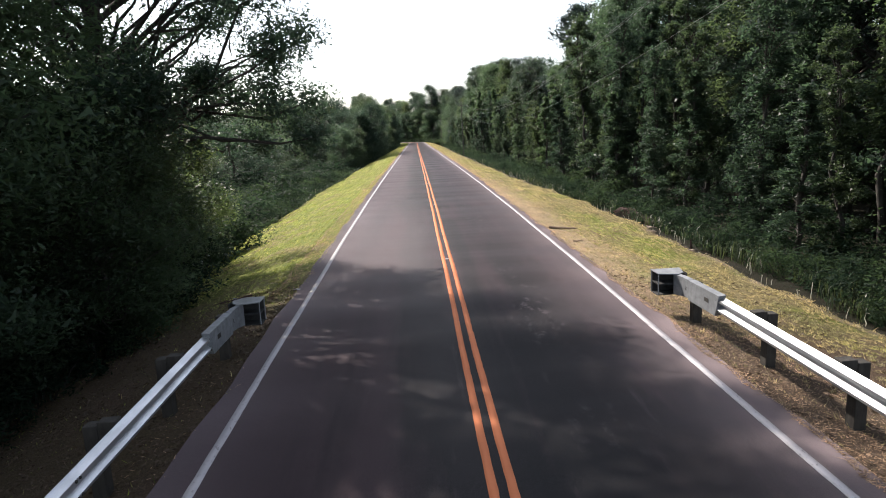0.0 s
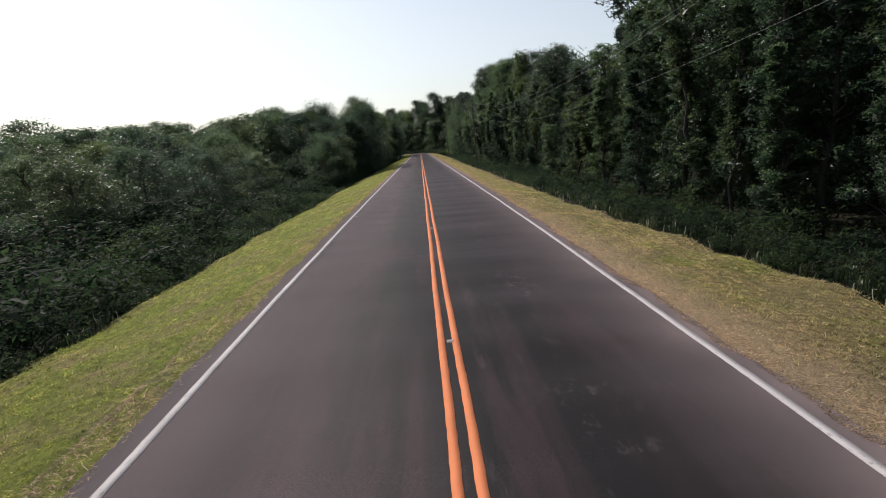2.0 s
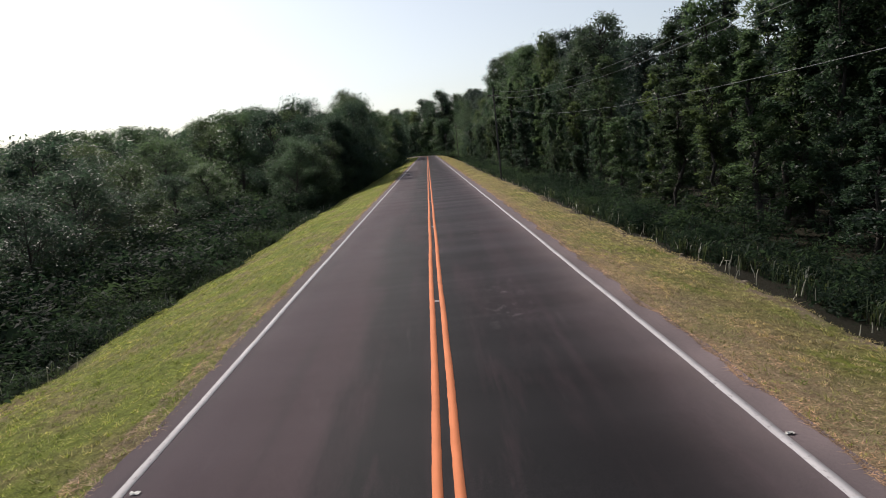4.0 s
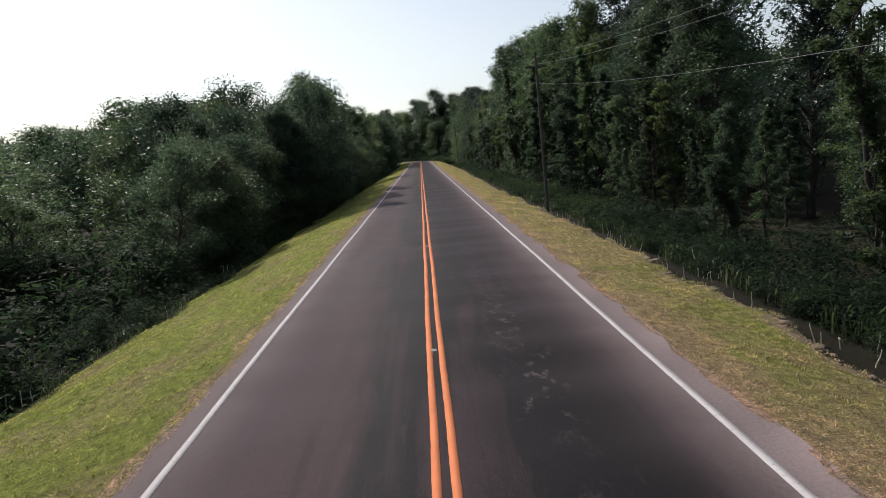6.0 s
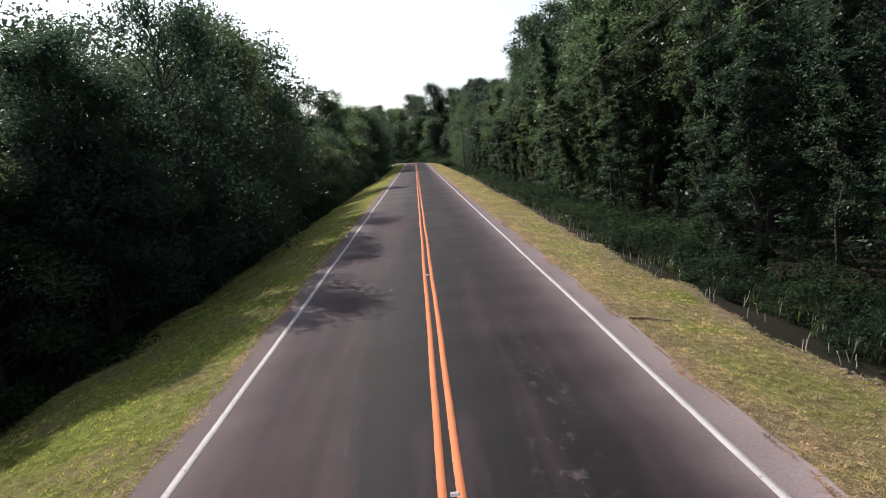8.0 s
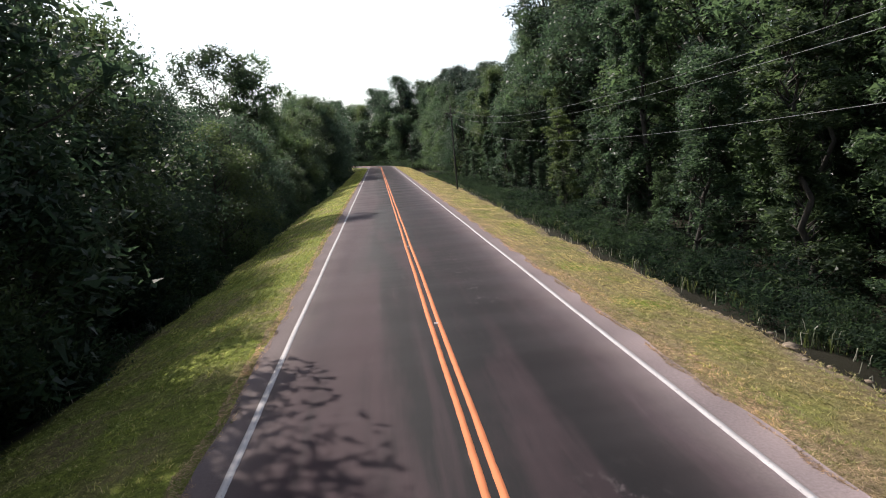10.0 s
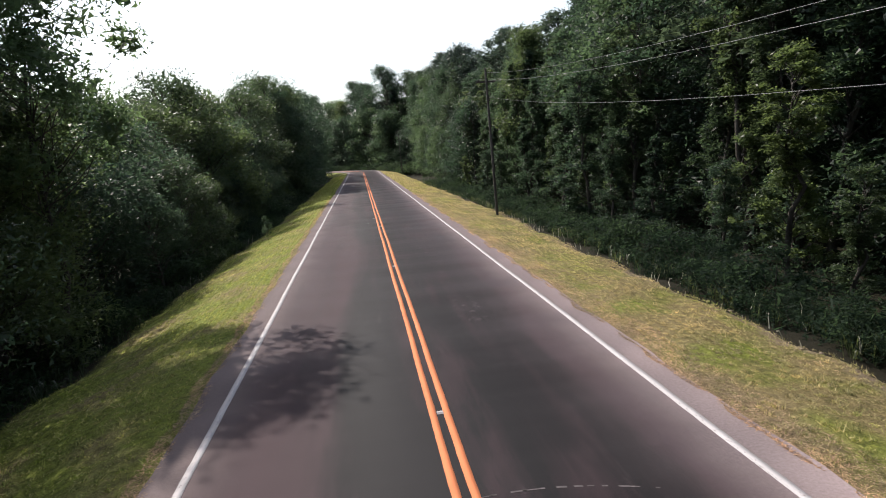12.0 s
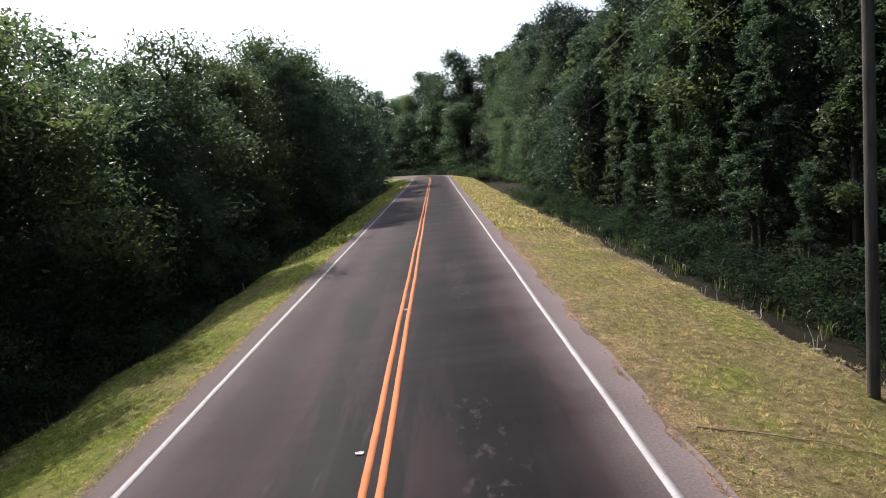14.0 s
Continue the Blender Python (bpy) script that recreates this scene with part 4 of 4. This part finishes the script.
def guardrail(side, x, y_end, label):
    """side: +1 the rail stands to the right of the road and faces left."""
    rail = new("guardrail")
    face = -side
    y = y_end
    while y > -24:
        part("beam", beam_bm(face, y - 3.81, y + 0.08, x + 0.001 * (int(y) % 3)), GALVANISED, rail)
        for b in (y - 0.09, y - 0.02):
            for h in (0.07, 0.24):
                bm = bmesh.new()
                bmesh.ops.create_uvsphere(bm, u_segments=8, v_segments=5, radius=0.018, matrix=Matrix.Translation((x + face * 0.08, b, float(rise(b)) + 0.42 + h)))
                part("bolt", bm, POST_WOOD, rail, "dark bolt head")
        for k in (0.95, 2.85):
            py = y - k
            z = float(rise(py))
            part("block", box_bm(*sorted((x - face * 0.012, x - face * 0.21)), py - 0.075, py + 0.075, z + 0.40, z + 0.76), POST_WOOD, rail, "dark timber offset block")
            part("post", box_bm(*sorted((x - face * 0.214, x - face * 0.37)), py - 0.08, py + 0.08, z - 0.9, z + 0.72), POST_WOOD, rail, "dark timber post")
        y -= 3.81
    # boxed end panel with a slanting near edge, then a narrow neck bent towards the head
    z = float(rise(y_end + 0.6)) + 0.40

    def folded(stations):
        bm = bmesh.new()
        rows = []
        for px, low_y, high_y, low, high, deep in stations:
            rows.append([bm.verts.new(p) for p in ((px, low_y, low), (px, high_y, high), (px - face * deep, high_y, high + 0.012), (px - face * deep, low_y, low))])
        for a, b in zip(rows, rows[1:]):
            for i in range(4):
                bm.faces.new((a[i], a[(i + 1) % 4], b[(i + 1) % 4], b[i]))
        bm.faces.new(rows[0])
        bm.faces.new(rows[-1])
        bmesh.ops.recalc_face_normals(bm, faces=list(bm.faces))
        return bm

    panel = part("end_panel", folded([(x + face * 0.095, y_end - 0.02, y_end - 0.14, z - 0.02, z + 0.345, 0.12), (x + face * 0.10, y_end + 0.98, y_end + 0.98, z - 0.02, z + 0.345, 0.12)]), DULL_STEEL, rail, "grey steel end panel with slots")
    part("neck", folded([(x + face * 0.094, y_end + 0.99, y_end + 0.99, z + 0.01, z + 0.35, 0.09), (x + face * 0.115, y_end + 1.2, y_end + 1.2, z, z + 0.36, 0.09), (x + face * 0.18, y_end + 1.44, y_end + 1.44, z - 0.02, z + 0.365, 0.09)]), DULL_STEEL, rail, "bent grey steel neck")
    for sy, long in ((0.28, 0.07), (1.08, 0.025)):
        part("slot", box_bm(*sorted((x + face * 0.1035, x + face * 0.06)), y_end + sy - long, y_end + sy + long, z + 0.14, z + 0.21, 0), POST_WOOD, panel, "dark slot")
    for py in (y_end + 1.12,):
        part("post", box_bm(*sorted((x - face * 0.04, x - face * 0.20)), py - 0.08, py + 0.08, z - 1.3, z + 0.28), POST_WOOD, rail, "dark timber post")
    # boxed head facing the rail
    hx0, hx1 = sorted((x + face * 0.46, x - face * 0.10))
    hy0, hy1 = y_end + 1.45, y_end + 1.85
    head = part("end_head", box_bm(hx0, hx1, hy1 - 0.03, hy1, z - 0.05, z + 0.37), DULL_STEEL, rail, "boxed grey steel end head")
    bm = bmesh.new()
    outline = [(x + face * 0.47, hy0), (x + face * 0.12, hy0 - 0.10), (x - face * 0.02, hy0 + 0.02), (x - face * 0.11, hy1 + 0.01), (x + face * 0.47, hy1 + 0.01)]
    layers = [[bm.verts.new((px, py, h)) for px, py in outline] for h in (z + 0.372, z + 0.386)]
    bm.faces.new(layers[0])
    bm.faces.new(layers[1])
    for i in range(5):
        bm.faces.new((layers[0][i], layers[0][(i + 1) % 5], layers[1][(i + 1) % 5], layers[1][i]))
    bmesh.ops.recalc_face_normals(bm, faces=list(bm.faces))
    part("top_plate", bm, DULL_STEEL, head)
    for name, b in (("floor_plate", (hx0, hx1, hy0 + 0.05, hy1 - 0.032, z - 0.05, z - 0.035)),
                    ("rib", (hx0 + 0.012, hx1 - 0.012, hy0 + 0.02, hy1 - 0.032, z + 0.15, z + 0.175)),
                    ("corner_post", (x + face * 0.455 - 0.008, x + face * 0.455 + 0.008, hy0 + 0.01, hy0 + 0.026, z - 0.034, z + 0.37)),
                    ("side_plate", (x - face * 0.09 - 0.005, x - face * 0.09 + 0.005, hy0 + 0.01, hy1 - 0.032, z - 0.034, z + 0.37))):
        part(name, box_bm(*b, bevel=0.002), DULL_STEEL if name == "corner_post" else SHADED_STEEL, head)
    # dark sheet before the head's far wall, painting the shade of the hollow
    back = box_bm(hx0 + 0.014, hx1 - 0.014, hy1 - 0.06, hy1 - 0.034, z - 0.03, z + 0.365, 0)
    part("back_plate", back, SHADED_STEEL, head, "inside of the head, coloured dark for shade")
    return tagged(rail, label, "guardrail")


guardrail(1, 4.20, 9.6, "galvanised steel guardrail with dark timber posts, sunlit")
guardrail(-1, -4.12, 9.25, "galvanised steel guardrail with dark timber posts, under trees")


# ---- utility poles and wires ----
POLES = [(7.2, 8.3), (7.41, 103.85), (7.72, 193.4), (7.9, 283.0)]
LEAN = -0.018
ARMS = [(0.0, 8.35), (-0.45, 7.95), (0.12, 6.85)]


def utility_pole(x, y):
    base = float(ground_height(x, y))
    pole = new("utility_pole")
    pole.location = (x, y, base)
    top = 8.6 - base
    v, f = tube([(0, 0, -0.5), (LEAN * top * 0.5, 0, top * 0.5), (LEAN * top, 0, top)], [0.092, 0.082, 0.070], 14)
    child("shaft", smooth(mesh_of("shaft", v, f, POLE_WOOD)), pole)
    az = 7.8 - base
    part("crossarm", box_bm(LEAN * az - 0.62, LEAN * az + 0.62, 0.13, 0.23, az - 0.06, az + 0.06), POLE_WOOD, pole)
    for dx, z in ARMS:
        h = z - base
        v, f = tube([(LEAN * h + dx, 0.18, h - 0.16), (LEAN * h + dx, 0.18, h - 0.07), (LEAN * h + dx, 0.18, h - 0.01)], [0.03, 0.06, 0.03], 10)
        child("insulator", smooth(mesh_of("insulator", v, f, POST_WOOD)), pole)
    tagged(pole, "weathered leaning wooden utility pole at the forest edge", "utility pole", "utility poles")


for p in POLES:
    utility_pole(*p)
for (xa, ya), (xb, yb) in zip([(7.0, -82.0)] + POLES, POLES):
    for dx, z in ARMS:
        s = np.linspace(0, 1, 25)
        px = xa + (xb - xa) * s + LEAN * (z + 0.6) + dx
        py = ya + (yb - ya) * s + 0.18
        pz = z - 4 * 2.9 * s * (1 - s)
        v, f = tube(np.stack([px, py, pz], -1), np.full(25, 0.005), 5)
        tagged(new("power_line", mesh_of("power_line", v, f, WIRE)), "thin sagging overhead wire between poles", "wire", "overhead wires")


# ---- small things on the road and the verges ----
def reflector():
    """A low raised marker with sloping faces."""
    bm = bmesh.new()
    low = [bm.verts.new(p) for p in ((-0.05, -0.05, 0), (0.05, -0.05, 0), (0.05, 0.05, 0), (-0.05, 0.05, 0))]
    high = [bm.verts.new(p) for p in ((-0.045, -0.02, 0.02), (0.045, -0.02, 0.02), (0.045, 0.02, 0.02), (-0.045, 0.02, 0.02))]
    for i in range(4):
        bm.faces.new((low[i], low[(i + 1) % 4], high[(i + 1) % 4], high[i]))
    bm.faces.new(high)
    bm.faces.new(low[::-1])
    me = bpy.data.meshes.new("road_marker")
    bm.to_mesh(me)
    bm.free()
    me.materials.append(WHITE)
    return me


marker = reflector()
for k in range(-1, 19):
    y = 16.8 + 12.2 * k
    ob = new("road_marker", marker)
    ob.location = (0.03 * math.sin(k * 2.1), y, float(rise(y)) + 0.001)
    tagged(ob, "small pale raised marker between the centre lines", "road marker", "raised road markers")


def stick(x0, y0, x1, y1, r, label, seed, name="fallen_branch"):
    rng = np.random.default_rng(seed)
    s = np.linspace(0, 1, 9)
    x, y = x0 + (x1 - x0) * s, y0 + (y1 - y0) * s + rng.normal(size=9) * 0.03
    z = ground_height(x, y) + r * 0.6 + 0.015
    pieces = [tube(np.stack([x, y, z], -1), r * np.linspace(1, 0.45, 9), 7)]
    for k in (3, 6):
        a = np.array([x[k], y[k], z[k]])
        pieces.append(tube([a, a + rng.normal(size=3) * [0.06, 0.08, 0.0], a + rng.normal(size=3) * [0.12, 0.14, 0.0]], [r * 0.3, r * 0.2, r * 0.08], 5))
    v, f = joined(pieces)
    tagged(new(name, smooth(mesh_of(name, v, f, DRY_WOOD))), label, "branch")


zr = float(rise(10.9)) + 0.795
v, f = joined([tube([(-4.32, 10.62, zr), (-4.05, 10.9, zr + 0.015), (-3.86, 11.02, zr + 0.03)], [0.008, 0.012, 0.02], 6), tube([(-4.40, 10.50, zr + 0.005), (-4.25, 10.72, zr + 0.02)], [0.005, 0.007], 5)])
tagged(new("dry_leaf_stalk", smooth(mesh_of("dry_leaf_stalk", v, f, RED_CLAY))), "red brown dry leaf stalk lying on the rail head", "twig")
stick(3.85, 21.1, 4.88, 21.35, 0.05, "dry brown branch lying on the mown verge", 1)
stick(4.05, 18.6, 4.4, 18.75, 0.025, "broken dry branch lying in the hay", 2)
stick(4.3, 192.0, 6.5, 191.2, 0.014, "long thin dry branch on the grass", 4)
stick(4.15, 108.4, 5.0, 108.2, 0.03, "dry twig on the grass by the asphalt", 5)


def clay_bank():
    """A ragged face of red clay above a small washout at the verge edge, with bare roots hanging out of it."""
    rng = np.random.default_rng(91)
    bank = new("clay_bank")
    steps = 26
    s = np.linspace(0, 1, steps)
    x = np.interp(s, [0, 0.35, 0.7, 1], [10.0, 10.5, 10.7, 10.4]) + rng.normal(size=steps) * 0.03
    y = np.interp(s, [0, 0.35, 0.7, 1], [32.6, 31.4, 30.2, 28.9])
    tall = np.interp(s, [0, 0.12, 0.35, 0.7, 1], [0.35, 0.6, 0.45, 0.4, 0.2]) * rng.uniform(0.8, 1.15, steps)
    bm = bmesh.new()
    rows = []
    for i in range(steps):
        z = float(ground_height(x[i], y[i]))
        jag = rng.normal(size=6) * 0.035
        rows.append([bm.verts.new(p) for p in ((x[i] - 0.16 + jag[0], y[i], z - 0.15), (x[i] - 0.06 + jag[1], y[i], z + tall[i] * 0.45), (x[i] - 0.13 + jag[2], y[i], z + tall[i] * 0.85),
                                               (x[i] + 0.02 + jag[3], y[i], z + tall[i]), (x[i] + 0.35 + jag[4], y[i], z + tall[i] * 0.8), (x[i] + 0.7, y[i], z - 0.15))])
    for p, q in zip(rows, rows[1:]):
        for i in range(5):
            bm.faces.new((p[i], p[i + 1], q[i + 1], q[i]))
    bm.faces.new(rows[0])
    bm.faces.new(rows[-1][::-1])
    bmesh.ops.recalc_face_normals(bm, faces=list(bm.faces))
    smooth(part("clay_face", bm, RED_CLAY, bank).data)
    for k in range(12):
        i = int(rng.integers(1, steps - 2))
        p = np.array([x[i] - 0.08, y[i], float(ground_height(x[i], y[i])) + tall[i] * rng.uniform(0.5, 0.9)])
        q = p + [-rng.uniform(0.1, 0.35), rng.normal() * 0.2, -rng.uniform(0.0, 0.3)]
        v, f = tube(path_between(rng, p + [0.08, 0, 0], q, 5, 0.03), [0.022, 0.02, 0.015, 0.011, 0.004], 5)
        child("root", smooth(mesh_of("root", v, f, DEAD_WOOD)), bank, "bare brown root")
    tagged(bank, "eroded red clay bank with bare roots at the verge edge", "bank")


clay_bank()


def dry_clump(seed):
    """A few bleached stubs, upright or snapped over."""
    rng = np.random.default_rng(seed)
    root = new("dry_reed")
    for k in range(4):
        p = rng.normal(size=3) * [0.4, 0.6, 0]
        h = rng.uniform(0.16, 0.42)
        q = p + [rng.normal() * 0.05, rng.normal() * 0.05, h]
        line = path_between(rng, p - [0, 0, 0.1], q, 4, 0.012)
        if k == 3:
            line = np.concatenate([line, line[-1:] + [[rng.normal() * 0.06, rng.normal() * 0.06, -0.03]]])
        v, f = tube(line, np.linspace(0.012, 0.007, len(line)), 5)
        child("stalk", mesh_of("stalk", v, f, DRY_STALK), root)
    return root


clumps = [dry_clump(s) for s in (101, 102, 103, 104)]
reed_rng = random.Random(17)
for k in range(150):
    y = 14 + k * 1.42 + reed_rng.uniform(-1, 1)
    x = float(border(y, 1)) + reed_rng.uniform(0.35, 1.5)
    if k % 6 == 5:
        x = -float(border(y, -1)) - reed_rng.uniform(0, 0.7)
    m = pose(x, y, float(ground_height(x, y)), reed_rng.gauss(0, 6), reed_rng.gauss(0, 6), reed_rng.uniform(0, 360))
    if k < 4:
        clumps[k].matrix_basis, ob = m, clumps[k]
    else:
        ob = copy_thing(clumps[k % 4], m)
    tagged(ob, "bleached dry reed stubs at the edge of the undergrowth", "reed", "dry reeds")


def stump(x, y):
    """A thin broken sapling stub with a splintered top."""
    rng = np.random.default_rng(95)
    base = float(ground_height(x, y))
    pieces = [tube([(x, y, base - 0.1), (x + 0.02, y, base + 0.2), (x + 0.01, y + 0.02, base + 0.42)], [0.045, 0.038, 0.032], 8)]
    for k in range(4):
        a = k * 1.6
        p = np.array([x + 0.01 + 0.018 * math.cos(a), y + 0.02 + 0.018 * math.sin(a), base + 0.40])
        pieces.append(tube([p, p + [0.0, 0.0, 0.05], p + [0.006, 0.004, 0.08 + 0.08 * rng.random()]], [0.014, 0.011, 0.002], 5))
    v, f = joined(pieces)
    tagged(new("stump", smooth(mesh_of("stump", v, f, RED_CLAY))), "thin broken red brown stump at the verge edge", "stump")


stump(8.7, 20.6)


def scrap(x, y, size, seed):
    """A crumpled pale scrap of litter."""
    rng = np.random.default_rng(seed)
    g = np.linspace(-1, 1, 5)
    gx, gy = np.meshgrid(g, g)
    hgt = np.abs(rng.normal(size=gx.shape)) * 0.25
    top = np.stack([gx * size + rng.normal(size=gx.shape) * size * 0.12, gy * size * 0.6 + rng.normal(size=gx.shape) * size * 0.1, hgt * size + 0.006], -1).reshape(-1, 3)
    i, j = np.meshgrid(np.arange(4), np.arange(4), indexing="ij")
    quads = np.stack([i * 5 + j, i * 5 + j + 1, (i + 1) * 5 + j + 1, (i + 1) * 5 + j], -1).reshape(-1, 4)
    ob = new("litter_scrap", mesh_of("litter_scrap", top, quads, PAPER))
    base = float(rise(y)) if abs(x) < 3.75 else float(ground_height(x, y)) + 0.03
    ob.location = (x, y, base)
    tagged(ob, "small crumpled pale scrap lying on the road", "litter", "scraps of litter")


SCRAPE = plain_grain("scraped asphalt", (0.05, 0.042, 0.045), (0.14, 0.12, 0.125), 30, 0.9)
PAPER = plain_grain("pale paper", (0.45, 0.44, 0.42), (0.72, 0.71, 0.68), 20, 0.8)
for k, (x, y, size) in enumerate(((-3.17, 46.8, 0.05), (3.46, 46.7, 0.04), (-0.26, 192.0, 0.06), (-1.08, 112.7, 0.035), (-0.62, 189.6, 0.05), (-3.72, 14.3, 0.07))):
    scrap(x, y, size, 200 + k)
# a small sapling on the verge
tagged(plant("slim", -6.1, 188.8, 1.6, 0.8, 1), "thin dark sapling standing alone on the mown verge", "sapling")

# faint curved scrape across both lanes
rng = np.random.default_rng(401)
pieces = []
for k in range(26):
    s = -2.3 + 4.5 * k / 26 + rng.uniform(-0.03, 0.03)
    n = rng.uniform(0.04, 0.2)
    bow = lambda x: 160.86 + 0.133 * x + -0.137 * x * x
    w = rng.uniform(0.008, 0.02)
    z = float(rise(160.0)) + 0.0035
    pieces.append((np.array([(s, bow(s) - w, z), (s + n, bow(s + n) - w, z), (s + n, bow(s + n) + w, z), (s, bow(s) + w, z)]), np.array([[0, 1, 2, 3]])))
v, f = joined(pieces)
child("scrape", mesh_of("scrape", v, f, SCRAPE), bpy.data.objects["road"], "faint pale curved scrape on the asphalt")
